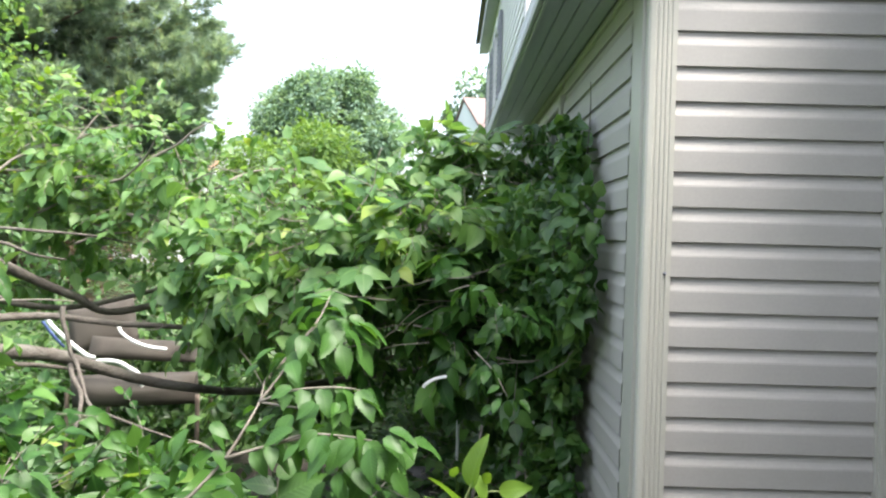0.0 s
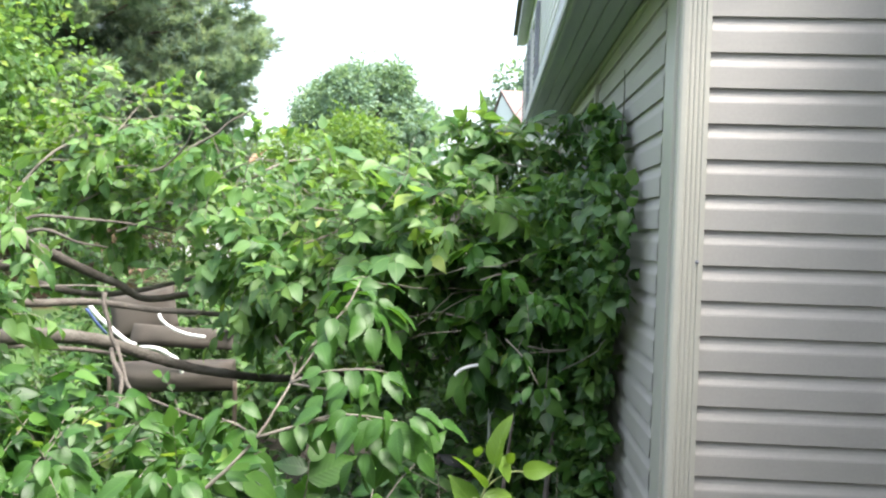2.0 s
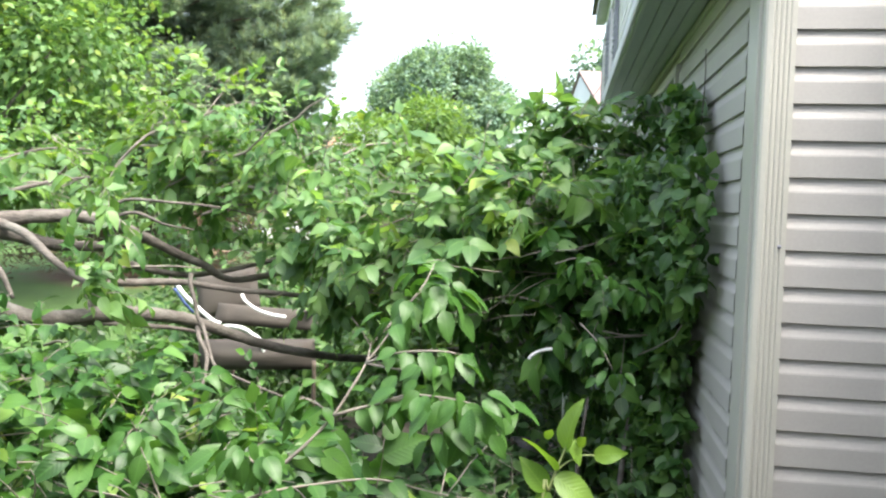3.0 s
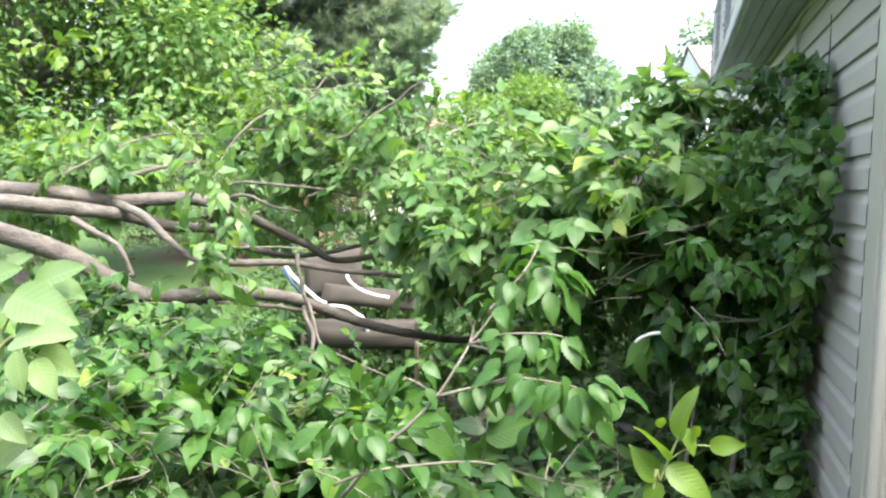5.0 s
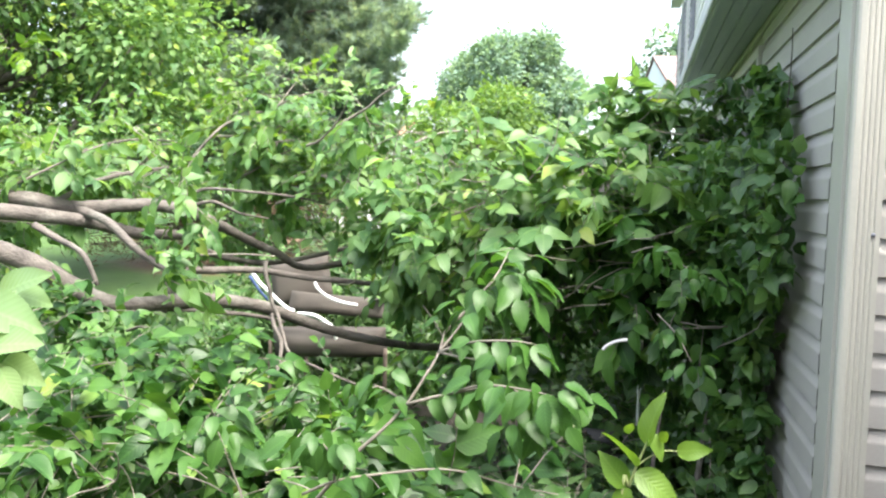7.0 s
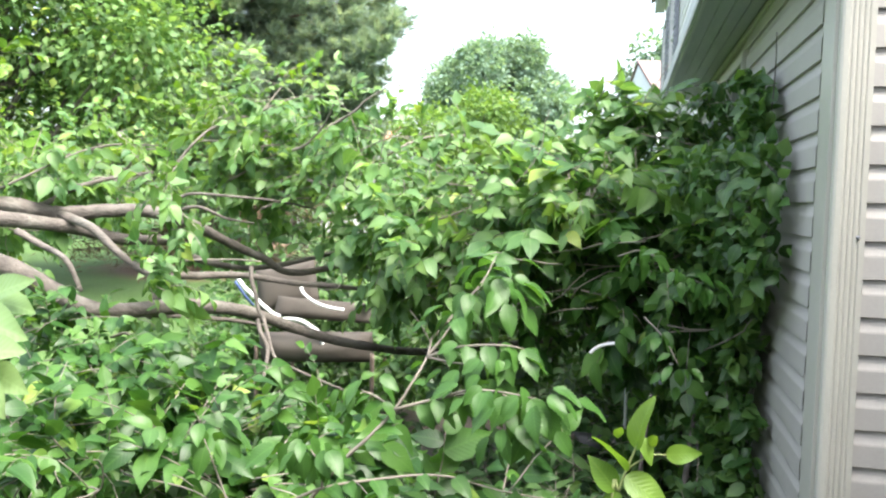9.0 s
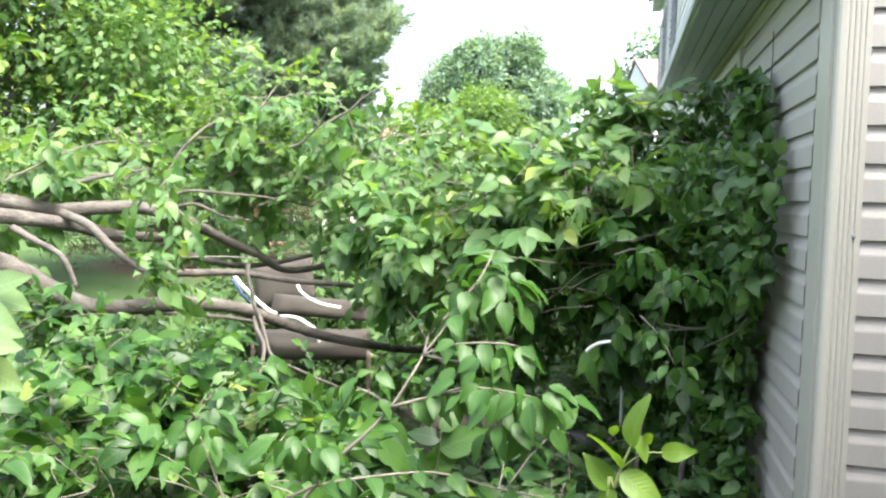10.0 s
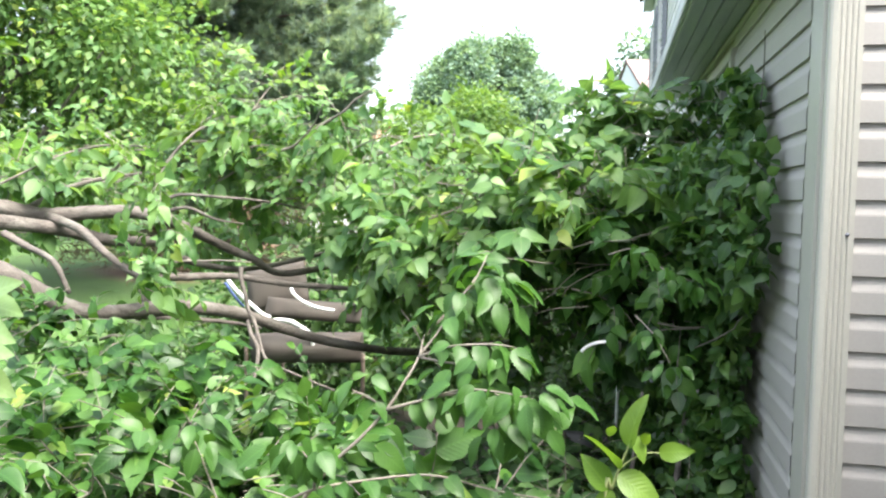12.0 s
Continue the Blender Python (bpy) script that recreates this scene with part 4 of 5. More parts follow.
WALL_SHRUB = [(-0.27, 2.0, 2.1, 0.28), (-0.14, 1.8, 1.98, 0.25), (-0.06, 1.6, 2.09, 0.14), (-0.23, 1.6, 1.6, 0.26), (-0.07, 1.4, 1.76, 0.16), (-0.12, 1.3, 1.49, 0.18), (-0.2, 1.2, 1.29, 0.18), (-0.13, 0.9, 1.25, 0.12), (-0.27, 2.2, 2.24, 0.14), (-0.12, 2.4, 2.19, 0.16), (-0.06, 2.6, 2.34, 0.11), (-0.34, 1.2, 1.07, 0.14), (-0.26, 1.6, 2.326, 0.13), (-0.143, 1.6, 2.41, 0.12), (-0.14, 1.6, 2.507, 0.09), (-0.2, 1.6, 2.2, 0.14)]


def dress(clumps, size, droop, dense, mat, seed, behind=0.0):
    """Hangs leafy sprays round each place of a list, one part of foliage and one of twigs for each."""
    rng = random.Random(seed)
    for x, y, z, r in clumps:
        leaves, twigs = [], []
        bough(rng, (x, y, z), r, leaves, twigs, size, droop, dense)
        if behind:
            bough(rng, (x + rng.uniform(-0.2, 0.2), y + behind, z - 0.15), r * 1.05, leaves, twigs, size, droop, dense * 0.6)
        leaves_part("foliage", leaves, MID_LEAF, mat, fallen)
        twig_part("twig_tangle", twigs, 0.0028, TWIG, fallen)


# Upper and house-side boughs take the lighter copy to look better lit.
dress(CREST, 0.068, 0.3, 0.38, LEAF_LIT, 41, 0.5)
dress(MIDDLE, 0.105, 0.4, 0.36, LEAF_LIT, 42, 0.55)
dress(BY_HOUSE[:1] + BY_HOUSE[4:5] + BY_HOUSE[6:7], 0.115, 0.45, 0.36, LEAF_LIT, 51, 0.2)
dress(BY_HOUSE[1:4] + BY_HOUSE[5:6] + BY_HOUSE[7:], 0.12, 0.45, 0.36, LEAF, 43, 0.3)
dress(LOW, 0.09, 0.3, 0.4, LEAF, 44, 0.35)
dress(BACK, 0.1, 0.35, 0.5, LEAF_SHADE, 40)
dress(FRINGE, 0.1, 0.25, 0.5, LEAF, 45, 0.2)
dress(PENDANT, 0.1, 0.6, 0.9, LEAF_LIT, 46)
dress([(-3.02, 1.9, 2.48, 0.1), (-3.75, 1.7, 2.2, 0.1), (-2.95, 1.75, 2.3, 0.08), (-2.42, 1.7, 2.05, 0.09), (-4.3, 1.6, 2.15, 0.1),
       (-2.62, 1.9, 2.62, 0.07), (-3.3, 2.0, 2.42, 0.07), (-1.3, 1.3, 2.1, 0.08), (-0.95, 1.1, 1.95, 0.08)], 0.075, 0.2, 1.2, LEAF_SPRING, 47)


dress([(-4.201, 1.35, 2.237, 0.09), (-4.1, 1.35, 2.676, 0.09), (-3.852, 1.35, 2.079, 0.09), (-3.387, 1.35, 2.276, 0.09), (-3.275, 1.6, 1.888, 0.09), (-2.843, 1.6, 2.481, 0.09), (-3.349, 1.35, 1.882, 0.09), (-4.203, 1.35, 1.957, 0.09)], 0.07, 0.35, 1.0, LEAF_SPRING, 52)


def upright_shoots(seed):
    """Thin shoots that stand up out of the crown and break its outline."""
    rng = random.Random(seed)
    leaves, twigs = [], []
    for x, y, z, r in CREST:
        for _ in range(3):
            at = np.array([x + rng.uniform(-r, r), y + rng.uniform(-0.2, 0.2), z + r * rng.uniform(0.5, 0.85)])
            spray(rng, at, (rng.gauss(0.3, 0.4), rng.gauss(0, 0.3), 1.0), rng.uniform(0.1, 0.2), rng.randint(5, 8), 0.08, 0.05, leaves, twigs)
    leaves_part("foliage", leaves, MID_LEAF, LEAF_LIT, fallen)
    twig_part("twig_tangle", twigs, 0.0025, TWIG, fallen)


upright_shoots(48)


def bare_twigs(seed):
    """Thin bare twigs that show between the leaves."""
    rng = random.Random(seed)
    lines = []
    for x, y, z, r in MIDDLE + BY_HOUSE + LOW + CREST:
        for _ in range(3):
            p = np.array([x + rng.uniform(-r, r), y - r * rng.uniform(0.2, 0.9), z + rng.uniform(-r, 0.2 * r)])
            w = np.array([rng.gauss(0.8, 0.5), rng.gauss(-0.1, 0.4), rng.gauss(0.1, 0.5)])
            line = [p]
            for k in range(5):
                w = w + np.array([rng.gauss(0, 0.2), rng.gauss(0, 0.2), rng.gauss(0, 0.2)])
                p = p + w / np.linalg.norm(w) * rng.uniform(0.05, 0.12)
                line.append(p)
            lines.append(line)
    twig_part("twig_tangle", lines, 0.0035, TWIG, fallen, 5)


bare_twigs(49)


def crest_branches(seed):
    """Long thin branches that curve up through the gappy top of the crown."""
    rng = random.Random(seed)
    for x, y, z, r in CREST + PENDANT[3:12]:
        p = np.array([x - r * rng.uniform(0.3, 1.0), y - r * rng.uniform(0.5, 1.0), z - r * rng.uniform(0.2, 0.8)])
        w = np.array([1.0, rng.gauss(0, 0.25), rng.uniform(0.05, 0.6)])
        line = [tuple(p)]
        for k in range(4):
            w = w + np.array([rng.gauss(0, 0.15), rng.gauss(0, 0.15), rng.gauss(-0.05, 0.22)])
            p = p + w / np.linalg.norm(w) * rng.uniform(0.1, 0.17)
            line.append(tuple(p))
        tube("limb", line, 0.0085, 0.003, TWIG, fallen, "", 6, 5, 0.06, rng.randrange(999))


crest_branches(53)
dress([(-0.721, 1.7, 2.48, 0.08), (-0.651, 1.7, 2.377, 0.12), (-0.548, 1.7, 2.334, 0.1)], 0.115, 0.3, 0.7, LEAF_LIT, 54)


# leafy shoots of the same tree that hang close by, leaf by leaf
def leafy_twig(points, r0, parent, mat, leaf_rows, label, stem_mat=TWIG, steps=6, shape=FINE_LEAF):
    twig = tube("leafy_twig", points, r0, r0 * 0.4, stem_mat, parent, label, 7, steps, 0.04, 9)
    for n, (p, axis, nor, size) in enumerate(leaf_rows):
        v, f, uv = leaf_arrays([p], [axis], [nor], [size], shape)
        ob = raw_part("leaf", v, f, mat, None, "", True, uv)
        ob.parent = twig
    return twig


def alternate(points, count, size, droop, seed, first=0.15, jitter=0.25, up=(0, -0.35, 1)):
    """Leaves set alternately along a line of places."""
    rng = random.Random(seed)
    line = glide(points, 8)
    rows = []
    for i in range(count):
        s = first + (1 - first) * (i + 0.6) / count
        j = min(len(line) - 2, int(s * (len(line) - 1)))
        way = unit(line[j + 1] - line[j])
        flat = unit(np.array([way[1], -way[0], 0.0]) + np.array([0.5, 0, 0]) * abs(way[2]))
        side = 1 if i % 2 else -1
        axis = way * rng.uniform(0.5, 1.0) + side * flat * rng.uniform(0.5, 1.1) + np.array([rng.gauss(0, jitter), rng.gauss(0, jitter), -droop * rng.uniform(0.5, 1.4)])
        nor = np.array(up) + np.array([rng.gauss(0, 0.35), rng.gauss(0, 0.35), 0])
        rows.append((line[j], axis, nor, size * rng.uniform(0.7, 1.15)))
    return rows


SHOOTS = [
    ([(-1.37, -0.75, 1.11), (-1.26, -0.75, 1.25), (-1.19, -0.75, 1.32), (-1.13, -0.73, 1.39), (-1.09, -0.7, 1.46), (-1.07, -0.65, 1.51), (-1.07, -0.6, 1.55)], 0.0055, 6, 0.07, 0.5),
    ([(-1.13, -0.73, 1.39), (-1.02, -0.75, 1.43), (-0.89, -0.8, 1.47), (-0.82, -0.85, 1.47)], 0.0045, 15, 0.085, 1.0),
    ([(-1.07, -0.6, 1.55), (-1.03, -0.55, 1.6), (-0.96, -0.5, 1.69), (-0.93, -0.45, 1.76)], 0.0045, 16, 0.075, 0.6),
    ([(-1.07, -0.65, 1.51), (-0.98, -0.7, 1.55), (-0.86, -0.75, 1.57), (-0.79, -0.75, 1.56)], 0.004, 11, 0.08, 0.7),
    ([(-1.35, -0.85, 1.18), (-1.27, -0.85, 1.22), (-1.16, -0.85, 1.25), (-0.99, -0.85, 1.28), (-0.85, -0.85, 1.26), (-0.73, -0.85, 1.25)], 0.004, 16, 0.07, 0.3),
    ([(-1.13, -0.73, 1.39), (-1.21, -0.7, 1.42), (-1.28, -0.7, 1.39)], 0.003, 8, 0.07, 0.6),
]
for i, (pts, r0, count, size, droop) in enumerate(SHOOTS):
    leafy_twig(pts, r0, fallen, LEAF, alternate(pts, count, size, droop, 60 + i), "pale grey twig with serrated green leaves")


def cluster_rows(places, count, size, droop, seed):
    rng = random.Random(seed)
    rows = []
    for c in places:
        for _ in range(count):
            d = np.array([rng.gauss(0, 1), rng.gauss(0, 0.8), rng.gauss(0, 0.7)])
            rows.append((np.array(c) + d * 0.035, d * np.array([0.8, 0.6, 0.4]) + np.array([0.25, -0.1, -droop]),
                         np.array([rng.gauss(0, 0.4), rng.gauss(-0.35, 0.3), 1.0]), size * rng.uniform(0.65, 1.15)))
    return rows


for n, (pts, places, count) in enumerate([
    ([(-1.07, -0.65, 1.51), (-1.02, -0.63, 1.58), (-0.99, -0.6, 1.64), (-0.93, -0.58, 1.71)], [(-1.0, -0.62, 1.59), (-0.96, -0.6, 1.65), (-0.92, -0.58, 1.73), (-0.88, -0.62, 1.69)], 9),
    ([(-1.02, -0.75, 1.43), (-0.93, -0.8, 1.47), (-0.84, -0.84, 1.48), (-0.76, -0.88, 1.48)], [(-0.86, -0.84, 1.48), (-0.8, -0.86, 1.48), (-0.83, -0.86, 1.42), (-0.76, -0.88, 1.48)], 9),
    ([(-1.07, -0.65, 1.51), (-0.98, -0.7, 1.51), (-0.89, -0.74, 1.52), (-0.83, -0.76, 1.54)], [(-0.93, -0.72, 1.52), (-0.86, -0.76, 1.53)], 8),
    ([(-1.13, -0.73, 1.39), (-1.17, -0.72, 1.41), (-1.22, -0.72, 1.43)], [(-1.19, -0.72, 1.43), (-1.25, -0.72, 1.42)], 6),
    ([(-1.27, -0.85, 1.22), (-1.27, -0.85, 1.27), (-1.3, -0.85, 1.31)], [(-1.31, -0.85, 1.32), (-1.26, -0.88, 1.32)], 8),
    ([(-1.58, -0.7, 1.07), (-1.63, -0.7, 1.19), (-1.66, -0.7, 1.26)], [(-1.66, -0.7, 1.28), (-1.63, -0.7, 1.28)], 7),
    ([(-0.61, 0.7, 1.7), (-0.51, 0.6, 1.73), (-0.4, 0.5, 1.66), (-0.31, 0.4, 1.63)], [(-0.51, 0.5, 1.72), (-0.39, 0.4, 1.67), (-0.29, 0.4, 1.63)], 8),
    ([(-0.5, 0.6, 1.47), (-0.43, 0.5, 1.41), (-0.38, 0.4, 1.33)], [(-0.43, 0.5, 1.4), (-0.37, 0.4, 1.32)], 6),
]):
    leafy_twig(pts, 0.0035, fallen, LEAF, cluster_rows(places, count + 3, 0.076, 0.8, 90 + n), "twig with a drooping tuft of serrated leaves")


def build_undergrowth():
    """Weedy brush on the ground beneath the fallen crown."""
    rng = random.Random(55)
    u = thing("undergrowth", "dark weedy brush on the ground under the fallen tree", "bushes", kind="stuff")
    leaves, twigs = [], []
    for i in range(26):
        x, y = rng.uniform(-2.5, -0.35), rng.uniform(0.9, 4.3)
        if x < -2.0 and y < 3.0:
            continue
        top = rng.uniform(0.15, 0.5) + 0.12 * max(0, y - 2)
        for _ in range(16):
            at = (x + rng.gauss(0, 0.12), y + rng.gauss(0, 0.12), rng.uniform(0.0, top))
            spray(rng, at, (rng.gauss(0, 0.7), rng.gauss(0, 0.7), 0.8), rng.uniform(0.2, 0.4), rng.randint(5, 8), 0.09, 0.4, leaves, twigs)
    for i in range(62):
        x, y = rng.uniform(-4.2, -0.6), rng.uniform(-0.7, 1.6)
        for _ in range(10):
            at = (x + rng.gauss(0, 0.12), y + rng.gauss(0, 0.12), rng.uniform(0.0, 0.5))
            spray(rng, at, (rng.gauss(0, 0.7), rng.gauss(0, 0.7), 0.8), rng.uniform(0.2, 0.4), rng.randint(5, 8), 0.09, 0.4, leaves, twigs)
    for i in range(34):
        x, y = rng.uniform(-0.95, -0.12), rng.uniform(0.35, 2.1)
        for _ in range(15):
            at = (min(-0.12, x + rng.gauss(0, 0.1)), y + rng.gauss(0, 0.1), rng.uniform(0.05, 0.75))
            spray(rng, at, (rng.gauss(-0.3, 0.6), rng.gauss(-0.2, 0.6), 0.6), rng.uniform(0.15, 0.3), rng.randint(5, 8), 0.085, 0.4, leaves, twigs)
    leaves, twigs = [q for q in leaves if q[0][0] < -0.05], [q for q in twigs if max(p[0] for p in q) < -0.03]
    for i in range(64):
        x, y = rng.uniform(-4.9, -0.3), rng.uniform(4.4, 5.8)
        top = rng.uniform(0.7, 1.5)
        for _ in range(18):
            at = (x + rng.gauss(0, 0.15), y + rng.gauss(0, 0.15), rng.uniform(0.0, top))
            spray(rng, at, (rng.gauss(0, 0.7), rng.gauss(0, 0.7), 0.8), rng.uniform(0.2, 0.4), rng.randint(5, 8), 0.08, 0.4, leaves, twigs)
    leaves_part("foliage", leaves, PLAIN_LEAF, LEAF_WEED, u)
    twig_part("twig_tangle", twigs, 0.003, TWIG, u)


build_undergrowth()

# ---------------------------------------------------------------- shrub and creeper against the wall
def build_wall_shrub():
    rng = random.Random(71)
    s = thing("wall_shrub", "dark green shrub crowding the house wall", "shrub")
    stems = [[(-0.3, 1.5, 0), (-0.28, 1.5, 0.9), (-0.3, 1.7, 1.6), (-0.22, 1.9, 2.2)], [(-0.35, 0.9, 0), (-0.3, 0.9, 0.7), (-0.22, 1.1, 1.3), (-0.18, 1.4, 1.9)],
             [(-0.5, 0.8, 0), (-0.5, 0.8, 0.6), (-0.45, 0.9, 1.1)]]
    for i, p in enumerate(stems):
        tube("stem", p, 0.018, 0.006, BARK, s, "", 6, 5, 0.05, i)
    for x, y, z, r in WALL_SHRUB:
        leaves, twigs = [], []
        bough(rng, (x, y, z), r, leaves, twigs, 0.075, 0.6, 0.8)
        leaves = [q for q in leaves if q[0][0] < -0.05]
        leaves_part("foliage", leaves, MID_LEAF, LEAF_SHADE, s)
        twig_part("twig_tangle", [q for q in twigs if max(p[0] for p in q) < -0.03], 0.003, TWIG, s)


build_wall_shrub()


def build_creeper():
    rng = random.Random(72)
    c = thing("wall_creeper", "green creeper climbing the siding beside the window", "creeper")
    tube("stem", [(-0.05, 0.95, 0), (-0.04, 0.92, 1.0), (-0.035, 0.86, 1.7), (-0.04, 0.8, 2.2), (-0.045, 0.72, 2.45), (-0.05, 0.7, 2.58)], 0.005, 0.002, BARK, c, "", 6, 6, 0.05, 4)
    rows = []
    for i in range(2900):
        z = rng.uniform(0.1, 2.5)
        if z > 2.15 and rng.random() < 0.6:
            continue
        # how near the coat comes to the corner, by height
        near = float(np.interp(z, (0, 0.9, 1.2, 1.5, 1.65, 2.0, 2.15, 2.3, 2.5), (0.6, 0.6, 0.78, 0.7, 0.36, 0.36, 0.52, 0.76, 0.86)))
        near += 0.12 * noise.noise(Vector((0, 0, z * 5)))
        y = near + abs(rng.gauss(0, 0.13 if z > 2.2 else 0.5))
        thick = 0.1 if z > 2.2 else 0.1 + 0.28 * min(1.0, (y - near) / 0.5)
        p = np.array([-0.04 - thick * rng.random(), y, z])
        rows.append((p, np.array([-0.4 + rng.gauss(0, 0.6), rng.gauss(-0.2, 0.8), -0.4 + rng.gauss(0, 0.7)]), np.array([-0.4 + rng.gauss(0, 0.8), -0.5 + rng.gauss(0, 0.7), 0.8 + rng.gauss(0, 0.4)]), rng.uniform(0.04, 0.1)))
    leaves_part("foliage", rows, MID_LEAF, LEAF_SHADE, c)


build_creeper()


# ---------------------------------------------------------------- saplings beside the viewer
def build_sapling():
    s = thing("sapling", "yellow-green sapling shoot with broad serrated leaves", "sapling")
    pts = [(-0.62, -1.12, 0.0), (-0.61, -1.14, 0.7), (-0.601, -1.15, 1.356), (-0.589, -1.15, 1.392), (-0.578, -1.15, 1.429), (-0.562, -1.15, 1.472), (-0.557, -1.15, 1.486)]
    rows = [
        ((-0.578, -1.15, 1.43), (-0.05, -0.015, 0.075), (-0.9, -0.4, 0.3), 0.091),
        ((-0.562, -1.15, 1.472), (0.013, -0.015, 0.101), (-0.85, -0.5, 0.2), 0.103),
        ((-0.594, -1.15, 1.489), (0.004, -0.015, 0.029), (0.2, -0.9, 0.2), 0.033),
        ((-0.554, -1.15, 1.493), (0.024, -0.015, -0.042), (0.5, -0.8, 0.3), 0.051),
        ((-0.509, -1.15, 1.466), (0.058, -0.015, 0.013), (0.1, -0.95, 0.3), 0.061),
        ((-0.594, -1.15, 1.393), (-0.046, -0.015, 0.063), (0.35, -0.9, 0.25), 0.079),
        ((-0.579, -1.15, 1.42), (0.084, -0.015, -0.045), (0.2, -0.8, 0.55), 0.096),
        ((-0.589, -1.15, 1.392), (-0.027, -0.015, -0.054), (0.0, -0.8, 0.6), 0.062),
        ((-0.541, -1.15, 1.481), (0.018, -0.015, 0.024), (0, -0.9, 0.4), 0.034),
    ]
    tube("stem", [(-0.578, -1.15, 1.43), (-0.556, -1.15, 1.45), (-0.53, -1.15, 1.464), (-0.508, -1.15, 1.466)], 0.002, 0.0012, GREEN_STEM, s, "", 5, 4)
    leafy_twig(pts, 0.004, s, LEAF_SPRING, rows, "thin green upright stem", GREEN_STEM, 6, BROAD_LEAF)


build_sapling()


def build_near_shoot():
    s = thing("leafy_sapling", "large pale green leaves on a sapling close by", "sapling")
    pts = [(-2.1, -1.9, 0.0), (-1.95, -1.8, 0.8), (-1.586, -1.67, 1.506), (-1.549, -1.67, 1.617), (-1.501, -1.67, 1.676), (-1.475, -1.67, 1.661), (-1.449, -1.67, 1.648)]
    rows = [
        ((-1.52, -1.65, 1.731), (0.142, -0.02, -0.019), (0.1, -0.75, 0.65), 0.122),
        ((-1.488, -1.68, 1.674), (0.129, -0.02, 0.039), (0.0, -0.6, 0.8), 0.114),
        ((-1.461, -1.66, 1.657), (0.089, -0.02, -0.024), (0.25, -0.8, 0.5), 0.079),
        ((-1.431, -1.7, 1.656), (0.054, -0.02, -0.056), (0.45, -0.85, 0.2), 0.067),
        ((-1.526, -1.6, 1.736), (0.107, -0.02, 0.061), (-0.35, -0.75, 0.5), 0.105),
        ((-1.519, -1.58, 1.74), (0.094, -0.02, -0.002), (0.0, -0.6, 0.8), 0.081),
        ((-1.444, -1.72, 1.669), (0.024, -0.02, -0.063), (0.2, -0.95, 0.2), 0.059),
        ((-1.581, -1.6, 1.759), (0.065, -0.02, 0.043), (-0.2, -0.8, 0.5), 0.067),
        ((-1.504, -1.69, 1.565), (0.066, -0.02, -0.03), (0.2, -0.8, 0.5), 0.063),
        ((-1.591, -1.62, 1.7), (0.086, -0.02, 0.034), (0, -0.7, 0.7), 0.080),
        ((-1.538, -1.66, 1.681), (0.005, -0.02, -0.071), (0.3, -0.9, 0.2), 0.062),
        ((-1.535, -1.66, 1.485), (0.08, -0.02, 0.066), (-0.2, -0.8, 0.4), 0.089),
        ((-1.601, -1.63, 1.738), (0.096, -0.02, 0.052), (-0.1, -0.8, 0.5), 0.093),
    ]
    tube("stem", [(-1.6, -1.62, 1.602), (-1.549, -1.62, 1.7), (-1.507, -1.62, 1.74), (-1.473, -1.62, 1.75)], 0.002, 0.0012, GREEN_STEM, s, "", 5, 4)
    leafy_twig(pts, 0.005, s, LEAF_PALE, rows, "green stem leaning over", GREEN_STEM, 6, BROAD_LEAF)


build_near_shoot()


# ---------------------------------------------------------------- patio chairs under the branches
def cushion(name, centre, size, turn, mat, parent, sag=0.05, label=""):
    """A padded fabric panel: a rounded slab, thinner at its welted edges and a little sagged."""
    bm = bmesh.new()
    bmesh.ops.create_cube(bm, size=1.0)
    bmesh.ops.subdivide_edges(bm, edges=bm.edges[:], cuts=7, use_grid_fill=True)
    m = pose(*centre, *turn)
    for v in bm.verts:
        u, w = v.co.x * 2, v.co.z * 2
        puff = (1 - u**4) * (1 - w**4)
        v.co.y *= 0.25 + 0.75 * puff
        v.co.y += sag * (1 - u * u) / size[1] * 0.5 + 0.03 * noise.noise(Vector((u * 3, w * 3, size[0] * 9)))
        v.co = m @ Vector((v.co.x * size[0], v.co.y * size[1], v.co.z * size[2]))
    return part(name, bm, mat, parent, label, True)


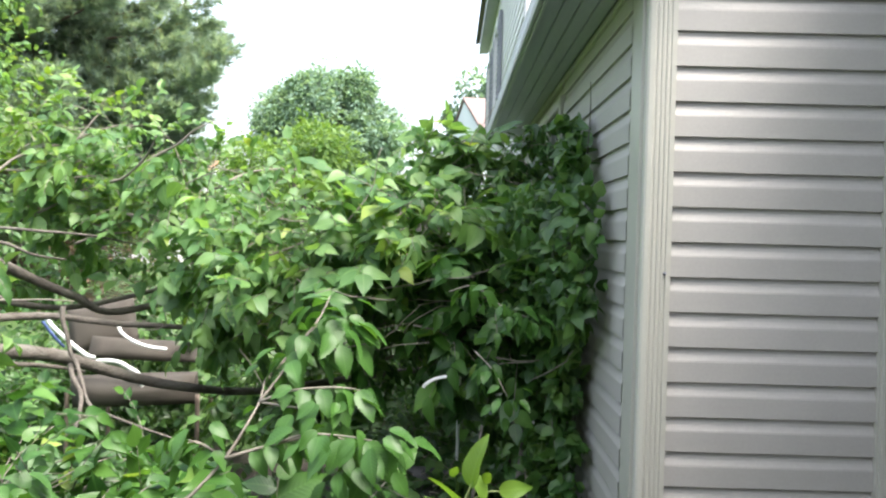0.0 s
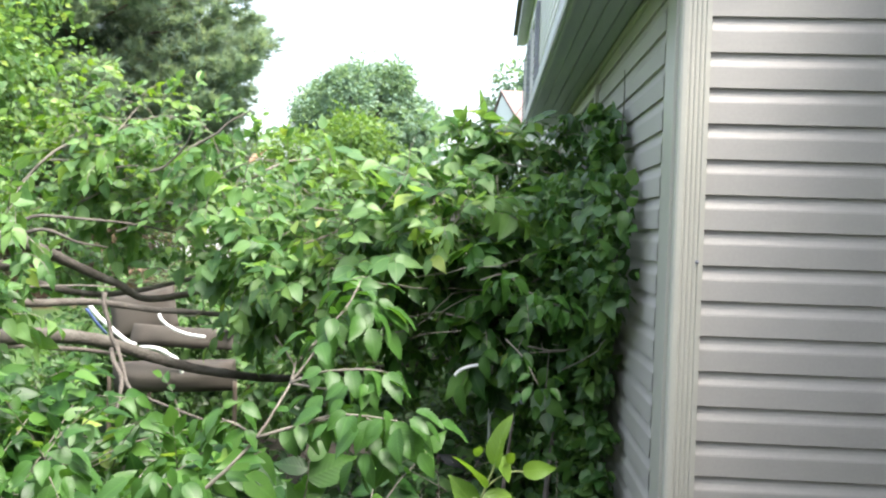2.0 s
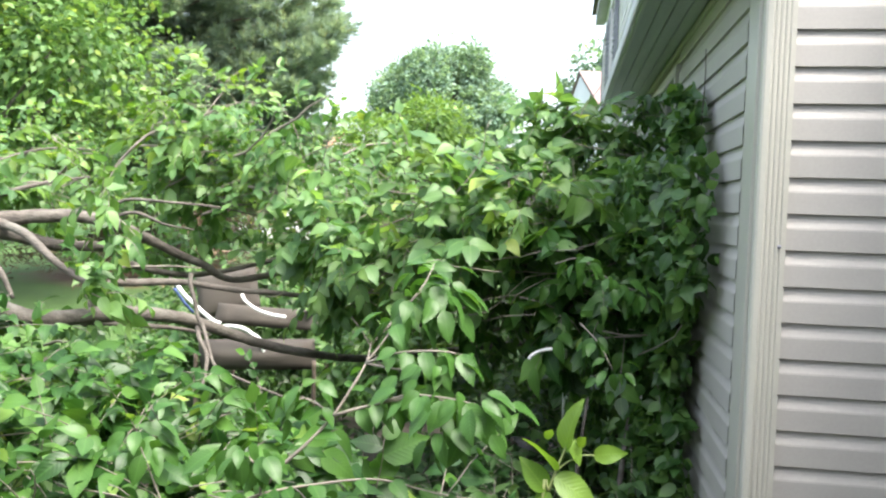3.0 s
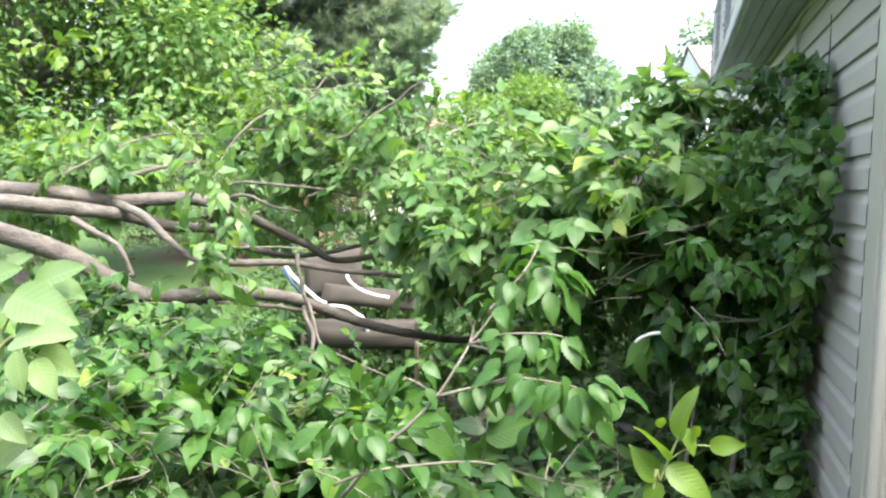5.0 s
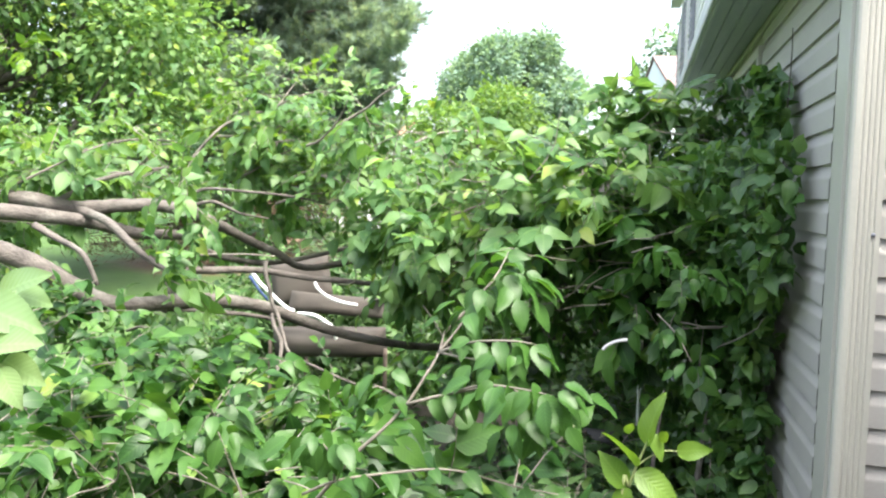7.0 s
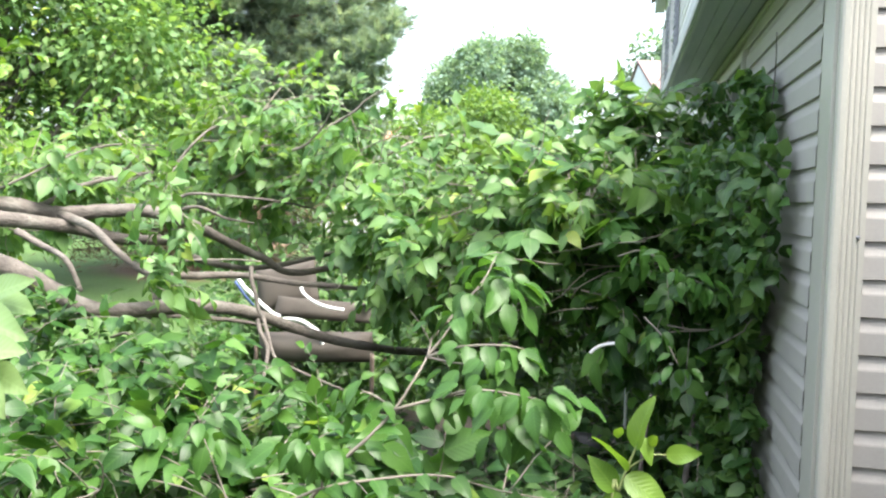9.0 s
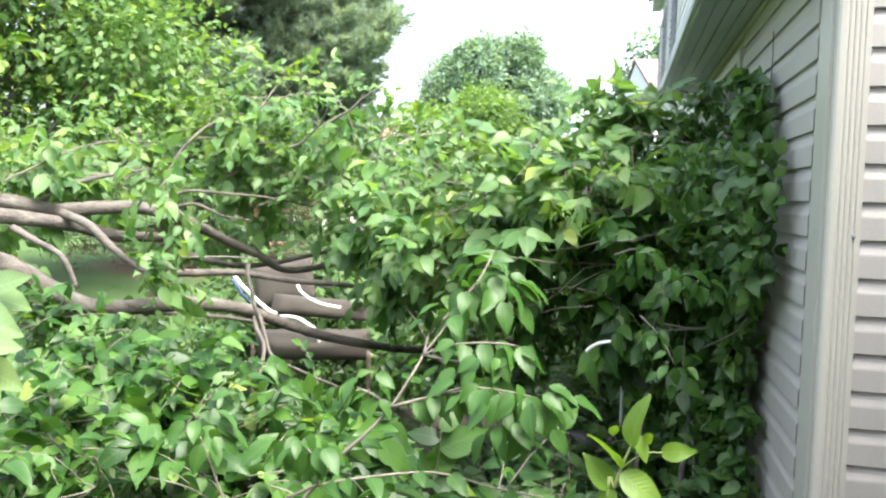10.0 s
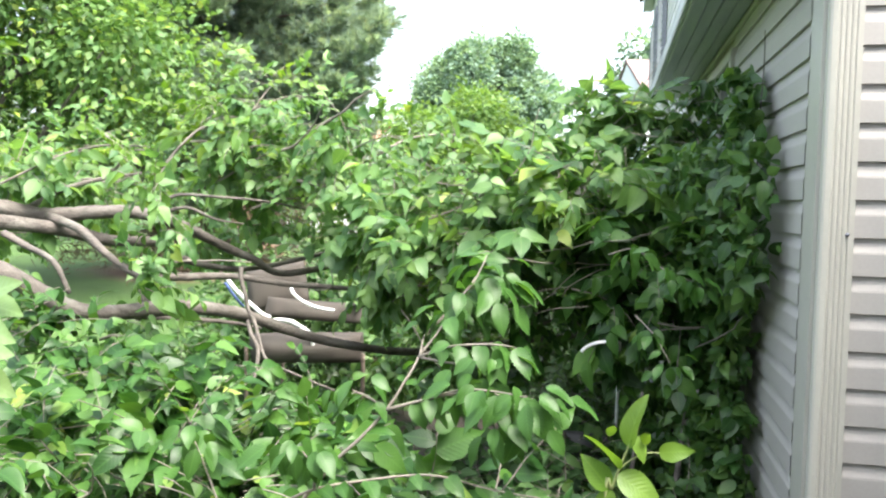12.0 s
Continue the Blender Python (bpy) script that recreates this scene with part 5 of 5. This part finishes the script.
def build_patio_chair():
    c = thing("patio_chair", "brown canvas patio chair with white tube frame under branches", "chair", "patio chairs", at=(-3.3, 3.7, 0))
    cushion("backrest", (-3.36, 3.72, 1.15), (0.52, 0.11, 0.36), (-15, -13, 6), FABRIC, c, 0.04)
    cushion("back_panel", (-2.98, 3.64, 0.975), (0.86, 0.09, 0.17), (-30, 2, 4), FABRIC, c, 0.03)
    cushion("seat", (-2.97, 3.42, 0.70), (0.92, 0.42, 0.22), (6, -3, 3), FABRIC, c, 0.02)
    tube("frame", [(-3.72, 3.52, 1.22), (-3.64, 3.5, 1.14), (-3.57, 3.5, 1.08), (-3.46, 3.48, 1.0), (-3.36, 3.46, 0.94), (-3.3, 3.44, 0.93)], 0.017, 0.017, WHITE_TUBE, c, "white enamelled tube", 10)
    tube("frame", [(-3.16, 3.54, 1.16), (-3.12, 3.52, 1.11), (-3.015, 3.5, 1.05), (-2.9, 3.5, 1.015), (-2.77, 3.5, 1.0)], 0.013, 0.013, WHITE_TUBE, c, "white enamelled tube", 10)
    tube("armrest", [(-3.27, 3.3, 0.91), (-3.16, 3.28, 0.935), (-3.04, 3.26, 0.93), (-2.95, 3.25, 0.89), (-2.87, 3.25, 0.83), (-2.85, 3.27, 0.7)], 0.017, 0.017, WHITE_TUBE, c, "white curved tube", 10)
    tube("edge_tape", [(-3.76, 3.56, 1.18), (-3.66, 3.54, 1.07), (-3.58, 3.54, 0.99)], 0.012, 0.01, BLUE_EDGE, c, "blue webbing edge", 6)
    for x, y in ((-3.46, 3.35), (-3.36, 3.85), (-2.51, 3.8), (-2.46, 3.3)):
        tube("leg", [(x, y, 0.0), (x, y, 0.35), (x, y, 0.7)], 0.018, 0.018, PINE_BARK, c, "", 8)


build_patio_chair()


def build_small_chair():
    c = thing("folding_chair", "dark grey folding chair with white arm under the leaves", "chair", "patio chairs", at=(-0.62, 1.15, 0))
    tube("armrest", [(-0.715, 0.95, 1.25), (-0.7, 0.95, 1.268), (-0.667, 0.95, 1.288), (-0.62, 0.95, 1.3), (-0.558, 0.95, 1.3), (-0.55, 1.1, 1.25), (-0.55, 1.25, 1.05), (-0.55, 1.38, 0.74)], 0.0075, 0.0075, WHITE_TUBE, c, "white curved arm", 8)
    cushion("seat", (-0.62, 1.17, 0.42), (0.4, 0.4, 0.06), (0, 0, 0), GREY_PLASTIC, c, 0.0)
    cushion("backrest", (-0.62, 1.4, 0.64), (0.38, 0.05, 0.24), (-12, 0, 0), GREY_PLASTIC, c, 0.02)
    for x, y, h in ((-0.78, 0.99, 0.42), (-0.45, 0.99, 0.42), (-0.8, 1.38, 0.76), (-0.45, 1.38, 0.76)):
        tube("leg", [(x, y, 0.0), (x, y, h * 0.5), (x, y, h)], 0.009, 0.009, PINE_BARK, c, "", 8)


build_small_chair()
